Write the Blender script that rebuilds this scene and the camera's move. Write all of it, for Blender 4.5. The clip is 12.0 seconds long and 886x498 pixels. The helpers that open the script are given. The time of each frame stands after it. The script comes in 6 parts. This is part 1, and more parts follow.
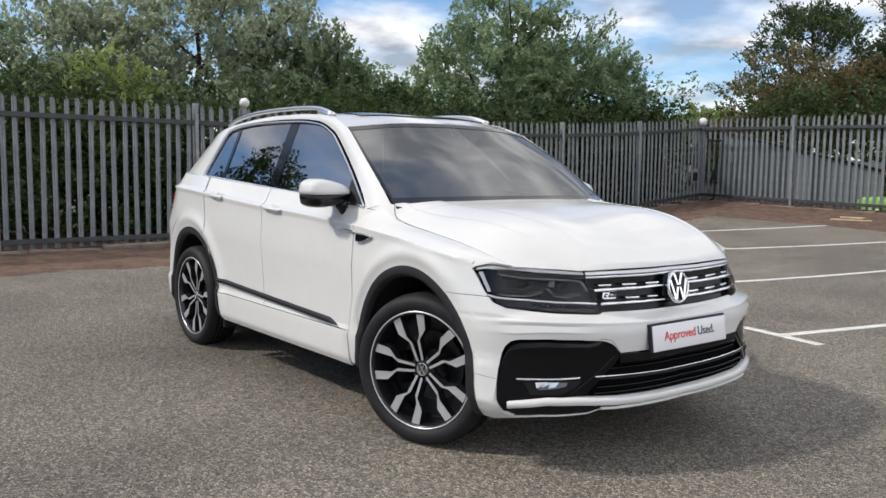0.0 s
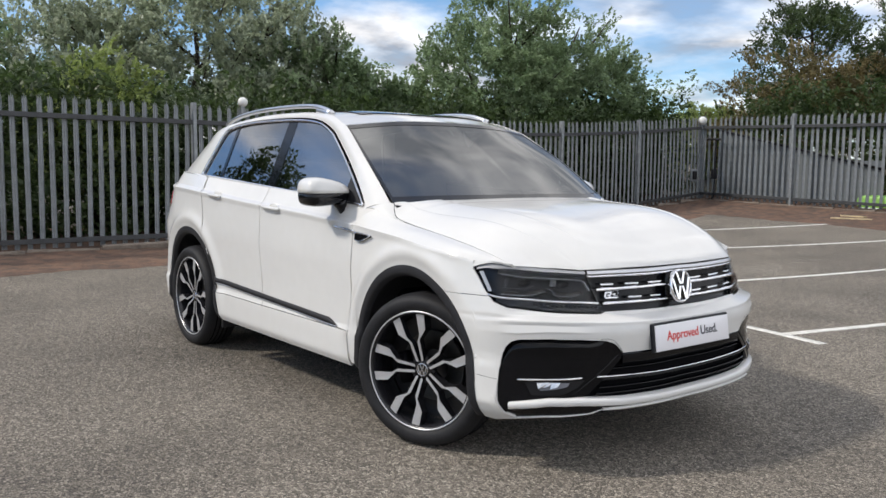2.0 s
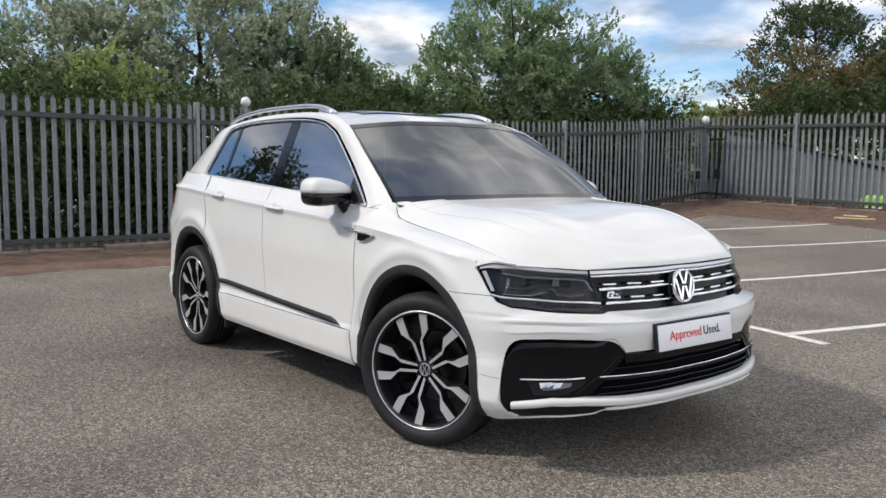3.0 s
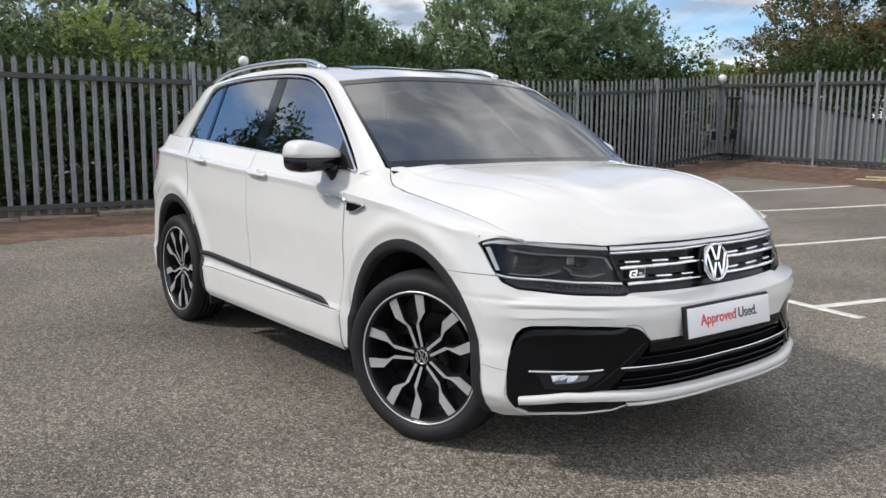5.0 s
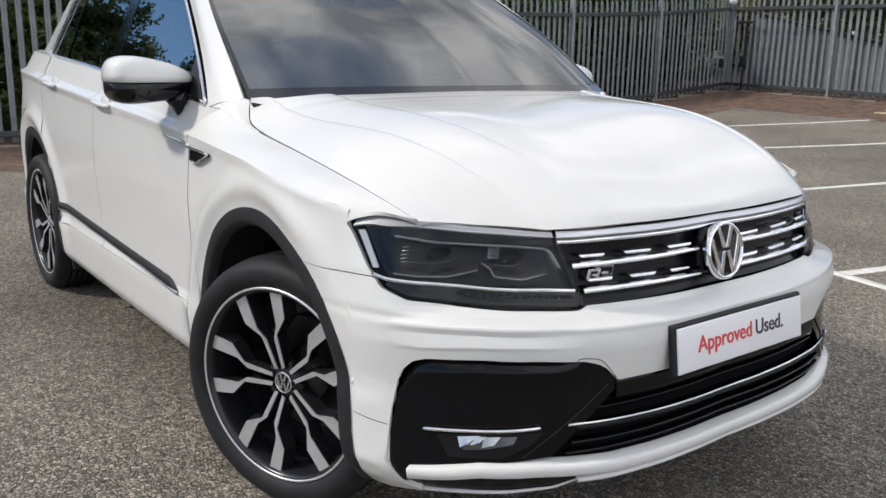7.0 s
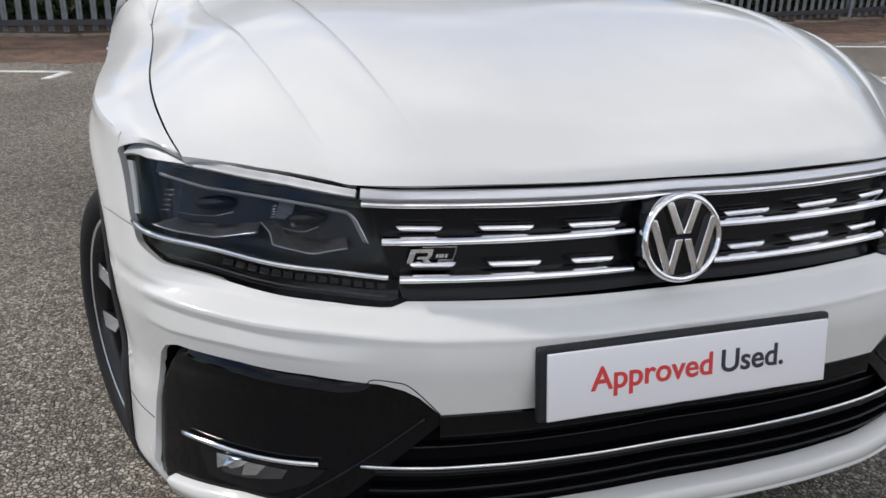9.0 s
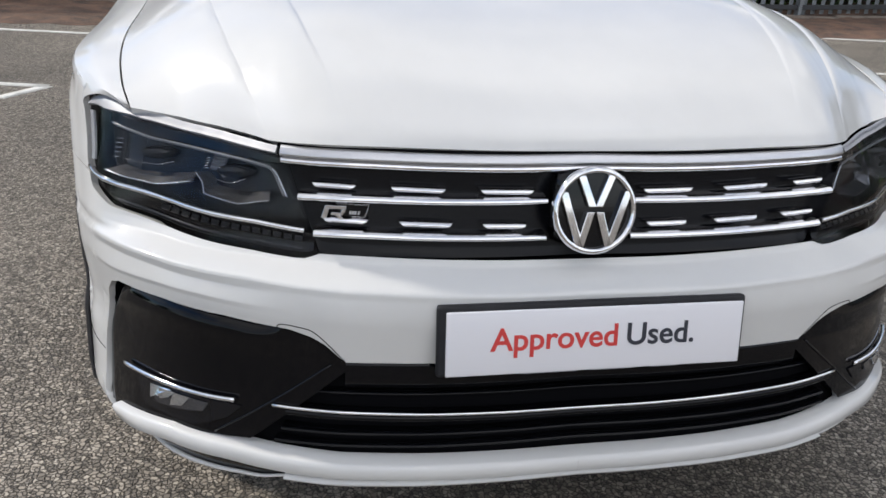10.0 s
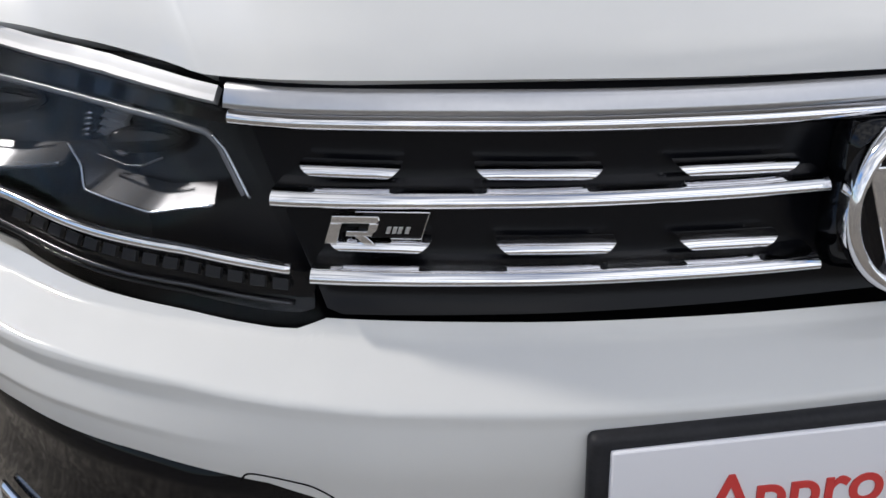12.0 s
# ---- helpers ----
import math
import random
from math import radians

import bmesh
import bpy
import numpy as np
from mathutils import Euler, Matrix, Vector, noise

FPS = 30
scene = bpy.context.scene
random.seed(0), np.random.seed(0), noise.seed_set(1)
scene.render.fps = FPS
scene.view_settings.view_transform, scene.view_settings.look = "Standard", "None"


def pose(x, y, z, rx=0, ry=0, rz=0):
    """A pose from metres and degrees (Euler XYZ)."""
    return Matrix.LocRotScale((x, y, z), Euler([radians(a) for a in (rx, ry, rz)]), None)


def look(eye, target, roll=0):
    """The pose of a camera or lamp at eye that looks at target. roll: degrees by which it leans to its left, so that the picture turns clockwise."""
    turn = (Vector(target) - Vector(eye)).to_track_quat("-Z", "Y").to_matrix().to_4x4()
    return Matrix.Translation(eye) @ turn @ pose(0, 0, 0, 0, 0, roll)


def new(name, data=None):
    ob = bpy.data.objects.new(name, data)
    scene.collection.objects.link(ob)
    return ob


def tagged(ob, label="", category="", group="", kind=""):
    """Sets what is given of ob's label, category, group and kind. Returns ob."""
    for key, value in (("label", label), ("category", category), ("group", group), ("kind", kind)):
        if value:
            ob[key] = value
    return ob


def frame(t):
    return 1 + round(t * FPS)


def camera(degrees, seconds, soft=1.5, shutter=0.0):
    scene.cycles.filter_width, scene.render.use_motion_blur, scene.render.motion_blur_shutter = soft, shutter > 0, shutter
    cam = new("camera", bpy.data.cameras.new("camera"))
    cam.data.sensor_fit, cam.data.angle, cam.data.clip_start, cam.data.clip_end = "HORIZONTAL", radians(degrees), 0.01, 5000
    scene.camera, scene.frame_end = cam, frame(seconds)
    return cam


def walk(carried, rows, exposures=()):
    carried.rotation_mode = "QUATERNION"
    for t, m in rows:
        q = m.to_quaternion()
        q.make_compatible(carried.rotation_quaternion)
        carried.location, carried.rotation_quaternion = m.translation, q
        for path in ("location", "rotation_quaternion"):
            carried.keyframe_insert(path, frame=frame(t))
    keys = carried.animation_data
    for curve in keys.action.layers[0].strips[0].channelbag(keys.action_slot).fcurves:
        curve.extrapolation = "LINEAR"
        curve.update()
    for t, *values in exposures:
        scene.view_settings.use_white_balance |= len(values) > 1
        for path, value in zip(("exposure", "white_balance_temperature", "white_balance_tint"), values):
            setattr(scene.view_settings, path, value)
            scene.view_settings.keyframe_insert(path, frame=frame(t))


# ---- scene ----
cam = camera(55.6, 12.0, soft=1.5)
PATH = [
    (0, (3.124, -3.165, 1.282), (1.556, -1.939, 1.092), 0.8),
    (0.5, (3.11, -3.159, 1.281), (1.543, -1.93, 1.1), 0.9),
    (1, (3.101, -3.158, 1.277), (1.536, -1.926, 1.098), 0.9),
    (1.5, (3.1, -3.156, 1.277), (1.534, -1.926, 1.091), 0.9),
    (2, (3.09, -3.144, 1.276), (1.523, -1.916, 1.085), 0.7),
    (2.5, (3.087, -3.145, 1.277), (1.516, -1.922, 1.089), 0.6),
    (3, (3.09, -3.144, 1.277), (1.519, -1.921, 1.085), 0.7),
    (5, (2.755, -2.825, 1.272), (1.178, -1.627, 0.991), 0.4),
    (5.5, (2.519, -2.641, 1.267), (0.947, -1.442, 0.965), -0.3),
    (6, (2.318, -2.387, 1.255), (0.764, -1.175, 0.914), -0.0),
    (6.5, (2.183, -2.113, 1.252), (0.645, -0.894, 0.862), 0.8),
    (6.7, (2.121, -2.007, 1.24), (0.585, -0.794, 0.829), 0.9),
    (8.3, (1.922, -1.115, 1.244), (0.251, -0.283, 0.583), 1.0),
    (8.5, (1.921, -1.004, 1.220), (0.218, -0.239, 0.561), 1.1),
    (9, (1.924, -0.785, 1.210), (0.158, -0.196, 0.534), 1.6),
    (9.5, (2.024, -0.628, 1.218), (0.225, -0.176, 0.526), 2.1),
    (10, (2.069, -0.539, 1.212), (0.270, -0.138, 0.488), 3.2),
    (10.3, (1.959, -0.538, 1.180), (0.170, -0.152, 0.425), 2.8),
    (10.5, (1.835, -0.538, 1.142), (0.038, -0.169, 0.397), 2.1),
    (10.7, (1.682, -0.530, 1.123), (-0.110, -0.177, 0.358), 0.9),
    (11, (1.524, -0.494, 1.044), (-0.281, -0.172, 0.296), -0.2),
    (11.2, (1.438, -0.466, 1.017), (-0.356, -0.178, 0.228), -1.0),
    (11.5, (1.344, -0.441, 1.003), (-0.408, -0.155, 0.125), -0.7),
    (12, (1.313, -0.445, 1.042), (-0.403, -0.201, 0.085), -0.4),
]
walk(cam, [(t, look(eye, target, roll)) for t, eye, target, roll in PATH],
     exposures=((0.0, 0.50, 6700, 10), (6.7, 0.53, 6690, 10), (8.3, 0.28, 6570, 10), (9.5, 0.36, 6570, 10), (10.5, 0.45, 6570, 10), (11.2, 0.31, 6560, 10), (12.0, 0.17, 6520, 10)))

# ---- light ----
SUN_FROM = Vector((-0.52, -0.96, 1.0))
world = bpy.data.worlds.new("sky")
scene.world = world
world.use_nodes = True
wn, wl = world.node_tree.nodes, world.node_tree.links
wn.clear()


sky = wn.new("ShaderNodeTexSky")
sky.sky_type, sky.sun_disc = "NISHITA", False
sky.sun_elevation = math.atan2(SUN_FROM.z, math.hypot(SUN_FROM.x, SUN_FROM.y))
sky.sun_rotation = math.atan2(SUN_FROM.x, SUN_FROM.y)
sky.air_density, sky.dust_density, sky.ozone_density = 1.0, 0.25, 1.6
coord = wn.new("ShaderNodeTexCoord")
split = wn.new("ShaderNodeSeparateXYZ")
wl.new(coord.outputs["Generated"], split.inputs[0])
lift = wn.new("ShaderNodeMath"); lift.operation = "ADD"; lift.inputs[1].default_value = 0.22
wl.new(split.outputs["Z"], lift.inputs[0])
high = wn.new("ShaderNodeMath"); high.operation = "MAXIMUM"; high.inputs[1].default_value = 0.05
wl.new(lift.outputs[0], high.inputs[0])
flat = []
for axis in "XY":
    d = wn.new("ShaderNodeMath"); d.operation = "DIVIDE"
    wl.new(split.outputs[axis], d.inputs[0]); wl.new(high.outputs[0], d.inputs[1])
    flat.append(d)
join = wn.new("ShaderNodeCombineXYZ")
wl.new(flat[0].outputs[0], join.inputs["X"]); wl.new(flat[1].outputs[0], join.inputs["Y"])
join.inputs["Z"].default_value = 3.4
cloud = wn.new("ShaderNodeTexNoise")
cloud.inputs["Scale"].default_value, cloud.inputs["Detail"].default_value, cloud.inputs["Roughness"].default_value = 1.5, 7.0, 0.55
cloud.inputs["Distortion"].default_value = 0.35
wl.new(join.outputs[0], cloud.inputs["Vector"])
cover = wn.new("ShaderNodeValToRGB")
cover.color_ramp.elements[0].position, cover.color_ramp.elements[1].position = 0.43, 0.65
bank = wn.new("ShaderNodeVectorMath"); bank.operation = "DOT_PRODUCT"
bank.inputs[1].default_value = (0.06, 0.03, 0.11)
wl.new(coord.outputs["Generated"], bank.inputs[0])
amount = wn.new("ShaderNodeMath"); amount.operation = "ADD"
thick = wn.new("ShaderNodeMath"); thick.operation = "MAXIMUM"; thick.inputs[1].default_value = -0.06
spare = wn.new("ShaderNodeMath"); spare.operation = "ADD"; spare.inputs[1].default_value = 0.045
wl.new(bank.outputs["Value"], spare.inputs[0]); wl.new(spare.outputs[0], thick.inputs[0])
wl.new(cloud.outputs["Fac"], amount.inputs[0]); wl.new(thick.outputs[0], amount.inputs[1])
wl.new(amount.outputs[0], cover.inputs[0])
shade = wn.new("ShaderNodeTexNoise")
shade.inputs["Scale"].default_value, shade.inputs["Detail"].default_value = 4.2, 6.0
wl.new(join.outputs[0], shade.inputs["Vector"])
tone = wn.new("ShaderNodeValToRGB")
tone.color_ramp.elements[0].position, tone.color_ramp.elements[1].position = 0.38, 0.63
tone.color_ramp.elements[0].color, tone.color_ramp.elements[1].color = (3.0, 3.25, 3.8, 1), (8.8, 8.9, 9.2, 1)
wl.new(shade.outputs["Fac"], tone.inputs[0])
deep = wn.new("ShaderNodeVectorMath"); deep.operation = "MULTIPLY"
deep.inputs[1].default_value = (0.70, 0.92, 1.16)
wl.new(sky.outputs[0], deep.inputs[0])
# clouds ahead of the car brightened, an added fill for its unlit front
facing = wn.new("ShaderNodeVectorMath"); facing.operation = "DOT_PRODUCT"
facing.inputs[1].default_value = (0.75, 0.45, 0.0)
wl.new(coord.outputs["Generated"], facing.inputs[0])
front_gain = wn.new("ShaderNodeMapRange")
front_gain.inputs["From Min"].default_value, front_gain.inputs["From Max"].default_value = 0.0, 0.9
front_gain.inputs["To Min"].default_value, front_gain.inputs["To Max"].default_value = 1.0, 1.9
wl.new(facing.outputs["Value"], front_gain.inputs["Value"])
bright_side = wn.new("ShaderNodeVectorMath"); bright_side.operation = "SCALE"
wl.new(tone.outputs[0], bright_side.inputs[0]); wl.new(front_gain.outputs[0], bright_side.inputs["Scale"])
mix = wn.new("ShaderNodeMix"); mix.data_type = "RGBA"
wl.new(cover.outputs[0], mix.inputs["Factor"]); wl.new(deep.outputs[0], mix.inputs["A"]); wl.new(bright_side.outputs[0], mix.inputs["B"])
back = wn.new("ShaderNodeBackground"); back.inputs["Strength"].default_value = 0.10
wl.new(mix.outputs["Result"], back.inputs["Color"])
wout = wn.new("ShaderNodeOutputWorld")
wl.new(back.outputs[0], wout.inputs["Surface"])

sun_data = bpy.data.lights.new("sun", "SUN")
sun_data.energy, sun_data.angle, sun_data.color = 2.0, radians(5.0), (1.0, 0.95, 0.88)
sun = new("sun", sun_data)
sun.matrix_world = look(SUN_FROM * 30, (0, 0, 0))


# ---- materials ----
def mat(name, color, rough=0.5, metal=0.0, vary=0.0, scale=8.0, bump=0.0, bump_scale=60.0, coat=0.0, coat_rough=0.03, ior=1.5, spec=0.5, second=None):
    m = bpy.data.materials.new(name)
    m.use_nodes = True
    n, l = m.node_tree.nodes, m.node_tree.links
    b = n["Principled BSDF"]
    b.inputs["Base Color"].default_value = (*color, 1)
    b.inputs["Roughness"].default_value, b.inputs["Metallic"].default_value = rough, metal
    b.inputs["Coat Weight"].default_value, b.inputs["Coat Roughness"].default_value = coat, coat_rough
    b.inputs["IOR"].default_value, b.inputs["Specular IOR Level"].default_value = ior, spec
    pos = n.new("ShaderNodeTexCoord")
    if vary:
        big, fine = n.new("ShaderNodeTexNoise"), n.new("ShaderNodeTexNoise")
        big.inputs["Scale"].default_value, fine.inputs["Scale"].default_value = scale, scale * 9
        big.inputs["Detail"].default_value, fine.inputs["Detail"].default_value = 4, 3
        both_n = n.new("ShaderNodeMix"); both_n.data_type = "FLOAT"; both_n.inputs["Factor"].default_value = 0.4
        l.new(big.outputs["Fac"], both_n.inputs["A"]); l.new(fine.outputs["Fac"], both_n.inputs["B"])
        ramp = n.new("ShaderNodeValToRGB")
        other = second or tuple(c * (1 - vary) for c in color)
        ramp.color_ramp.elements[0].position, ramp.color_ramp.elements[1].position = 0.36, 0.64
        ramp.color_ramp.elements[0].color = (*other, 1)
        ramp.color_ramp.elements[1].color = (*(min(1, c * (1 + vary * 0.5)) for c in color), 1)
        l.new(pos.outputs["Object"], big.inputs["Vector"]); l.new(pos.outputs["Object"], fine.inputs["Vector"])
        l.new(both_n.outputs["Result"], ramp.inputs[0]); l.new(ramp.outputs[0], b.inputs["Base Color"])
        rr = n.new("ShaderNodeMapRange")
        rr.inputs["To Min"].default_value, rr.inputs["To Max"].default_value = max(0, rough - 0.3 * vary * rough), min(1, rough + 0.3 * vary)
        l.new(big.outputs["Fac"], rr.inputs["Value"]); l.new(rr.outputs[0], b.inputs["Roughness"])
    if bump:
        bn, bp = n.new("ShaderNodeTexNoise"), n.new("ShaderNodeBump")
        bn.inputs["Scale"].default_value, bn.inputs["Detail"].default_value = bump_scale, 4
        bp.inputs["Strength"].default_value, bp.inputs["Distance"].default_value = bump, 0.01
        l.new(pos.outputs["Object"], bn.inputs["Vector"]); l.new(bn.outputs["Fac"], bp.inputs["Height"])
        l.new(bp.outputs[0], b.inputs["Normal"])
    return m


def glass(name, tint, through_amount, rough=0.0, ior=1.9, haze=0.0):
    """Tinted pane: a dark see-through body under a mirror-like surface."""
    m = bpy.data.materials.new(name)
    m.use_nodes = True
    n, l = m.node_tree.nodes, m.node_tree.links
    n.clear()
    clear, gloss, fres, mixer, out = (n.new(k) for k in ("ShaderNodeBsdfTransparent", "ShaderNodeBsdfGlossy", "ShaderNodeFresnel", "ShaderNodeMixShader", "ShaderNodeOutputMaterial"))
    clear.inputs["Color"].default_value = (*(c * through_amount for c in tint), 1)
    gloss.inputs["Roughness"].default_value = rough
    fres.inputs["IOR"].default_value = ior
    l.new(fres.outputs[0], mixer.inputs[0]); l.new(clear.outputs[0], mixer.inputs[1]); l.new(gloss.outputs[0], mixer.inputs[2])
    # pale veil mixed into the glass, standing in for its hazy sky reflection
    veil, film_n, noise = n.new("ShaderNodeBsdfDiffuse"), n.new("ShaderNodeMixShader"), n.new("ShaderNodeTexNoise")
    veil.inputs["Color"].default_value = (0.44, 0.48, 0.46, 1)
    noise.inputs["Scale"].default_value = 3.0
    level = n.new("ShaderNodeMath"); level.operation = "MULTIPLY"; level.inputs[1].default_value = 2 * haze
    l.new(noise.outputs["Fac"], level.inputs[0]); l.new(level.outputs[0], film_n.inputs[0])
    l.new(mixer.outputs[0], film_n.inputs[1]); l.new(veil.outputs[0], film_n.inputs[2])
    l.new(film_n.outputs[0], out.inputs["Surface"])
    return m


PAINT = mat("white_paint", (0.67, 0.665, 0.65), 0.5, vary=0.03, scale=1.5, coat=1.0, coat_rough=0.085, spec=0.22)
PLASTIC = mat("black_plastic", (0.021, 0.021, 0.024), 0.55, vary=0.3, scale=30, bump=0.05, bump_scale=900, spec=0.25)
GLOSS = mat("gloss_black", (0.0035, 0.0037, 0.005), 0.07, spec=0.36)
FRIT = mat("screen_frit", (0.022, 0.022, 0.023), 0.10, ior=1.7)
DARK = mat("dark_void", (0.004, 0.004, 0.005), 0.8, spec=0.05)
CHROME = mat("chrome", (0.86, 0.86, 0.88), 0.06, metal=1.0)
SATIN = mat("satin_aluminium", (0.72, 0.72, 0.73), 0.28, metal=1.0, vary=0.05)
SATINGREY = mat("satin_strip", (0.58, 0.58, 0.60), 0.30, metal=0.9, vary=0.04, scale=20)
RUBBER = mat("tyre_rubber", (0.018, 0.018, 0.020), 0.6, vary=0.35, scale=12, bump=0.12, bump_scale=300, spec=0.25)
RIM = mat("machined_alloy", (0.62, 0.62, 0.64), 0.36, metal=0.65, vary=0.05, scale=20)
RIMBLACK = mat("rim_black", (0.016, 0.016, 0.019), 0.25, spec=0.45)
STEEL = mat("brake_steel", (0.07, 0.068, 0.065), 0.55, metal=1.0, vary=0.2, scale=30)
SIDEGLASS = glass("tinted_glass", (0.50, 0.60, 0.62), 0.35, ior=4.6)
SCREEN = glass("windscreen_glass", (0.82, 0.88, 0.85), 0.12, ior=3.4, haze=0.05)
CLEAR = glass("lamp_lens", (0.92, 0.94, 0.96), 0.97, ior=1.30)
RED = mat("red_lens", (0.30, 0.010, 0.012), 0.1, coat=1.0)
LAMP = mat("lamp_silver", (0.62, 0.64, 0.68), 0.18, metal=1.0)
BROW = mat("brow_silver", (0.42, 0.42, 0.435), 0.55, metal=0.5, vary=0.04, scale=30)
POCKET = mat("piano_black", (0.0035, 0.0037, 0.005), 0.07, spec=0.24)
MESHBLACK = mat("grille_black", (0.0040, 0.0043, 0.006), 0.24, spec=0.22)
PEARL = mat("pale_reflector", (0.52, 0.53, 0.56), 0.25, coat=0.6)
GUIDE = mat("light_guide", (0.20, 0.205, 0.22), 0.25, coat=0.5)
SHELF = mat("lamp_shelf", (0.13, 0.13, 0.14), 0.22, metal=0.8)
CELL = mat("lamp_cell", (0.020, 0.020, 0.023), 0.3, spec=0.3)
LAMPGREY = mat("lamp_housing", (0.010, 0.010, 0.012), 0.25, spec=0.3)
PLATE = mat("plate_white", (0.78, 0.77, 0.80), 0.35, coat=0.4)
INKRED = mat("red_ink", (0.62, 0.050, 0.045), 0.4)
INK = mat("dark_ink", (0.030, 0.032, 0.045), 0.4)
INKGREY = mat("grey_ink", (0.35, 0.35, 0.38), 0.5)
CABIN = mat("cabin_trim", (0.030, 0.030, 0.032), 0.7, vary=0.2, scale=20)
SEATCLOTH = mat("seat_cloth", (0.05, 0.05, 0.052), 0.85, vary=0.2, scale=30)
GALV = mat("galvanised_steel", (0.265, 0.285, 0.30), 0.55, metal=0.35, vary=0.28, scale=6, bump=0.1, bump_scale=60)
RAIL = mat("dark_steel_rail", (0.055, 0.058, 0.062), 0.6, metal=0.2, vary=0.3, scale=8)
SOIL = mat("leaf_litter_soil", (0.150, 0.086, 0.058), 0.95, vary=0.4, scale=5, bump=0.8, bump_scale=50, second=(0.055, 0.040, 0.032))
CONCRETE = mat("weathered_concrete", (0.20, 0.165, 0.135), 0.9, vary=0.35, scale=5, bump=0.4, bump_scale=60)
LINEPAINT = mat("road_paint", (0.74, 0.73, 0.69), 0.75, vary=0.25, scale=14, bump=0.6, bump_scale=140, spec=0.2)
BARK = mat("bark", (0.060, 0.047, 0.036), 0.9, vary=0.5, scale=14, bump=0.8, bump_scale=40)
SHED = mat("grey_cladding", (0.17, 0.19, 0.20), 0.6, metal=0.2, vary=0.15, scale=2)
LIME = mat("lime_plastic", (0.28, 0.55, 0.12), 0.45, vary=0.2)
WHITEPLASTIC = mat("white_plastic", (0.72, 0.72, 0.70), 0.4, vary=0.1)


def leaf_mat(name, a, b):
    m = bpy.data.materials.new(name)
    m.use_nodes = True
    n, l = m.node_tree.nodes, m.node_tree.links
    p = n["Principled BSDF"]
    p.inputs["Roughness"].default_value = 0.45
    geo = n.new("ShaderNodeNewGeometry")
    ramp = n.new("ShaderNodeValToRGB")
    ramp.color_ramp.elements[0].color, ramp.color_ramp.elements[1].color = (*a, 1), (*b, 1)
    pos, clump, blend = n.new("ShaderNodeTexCoord"), n.new("ShaderNodeTexNoise"), n.new("ShaderNodeMix")
    clump.inputs["Scale"].default_value, clump.inputs["Detail"].default_value = 1.6, 3.0
    blend.data_type, blend.inputs["Factor"].default_value = "FLOAT", 0.72
    spread = n.new("ShaderNodeMapRange")
    spread.inputs["From Min"].default_value, spread.inputs["From Max"].default_value = 0.3, 0.7
    l.new(pos.outputs["Object"], clump.inputs["Vector"]); l.new(clump.outputs["Fac"], spread.inputs["Value"])
    l.new(geo.outputs["Random Per Island"], blend.inputs["A"]); l.new(spread.outputs[0], blend.inputs["B"])
    l.new(blend.outputs["Result"], ramp.inputs[0]); l.new(ramp.outputs[0], p.inputs["Base Color"])
    tr, mx = n.new("ShaderNodeBsdfTranslucent"), n.new("ShaderNodeMixShader")
    mx.inputs[0].default_value = 0.50
    l.new(ramp.outputs[0], tr.inputs["Color"])
    l.new(p.outputs[0], mx.inputs[1]); l.new(tr.outputs[0], mx.inputs[2])
    l.new(mx.outputs[0], n["Material Output"].inputs["Surface"])
    return m


LEAF_GREEN = leaf_mat("leaf_green", (0.12, 0.18, 0.085), (0.36, 0.47, 0.26))
LEAF_OLIVE = leaf_mat("leaf_olive", (0.19, 0.225, 0.150), (0.48, 0.54, 0.38))
LEAF_LIME = leaf_mat("leaf_lime", (0.13, 0.18, 0.045), (0.37, 0.45, 0.15))
LEAF_RUST = leaf_mat("leaf_rust", (0.085, 0.073, 0.030), (0.29, 0.235, 0.105))
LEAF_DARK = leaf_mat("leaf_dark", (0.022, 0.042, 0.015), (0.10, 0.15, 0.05))


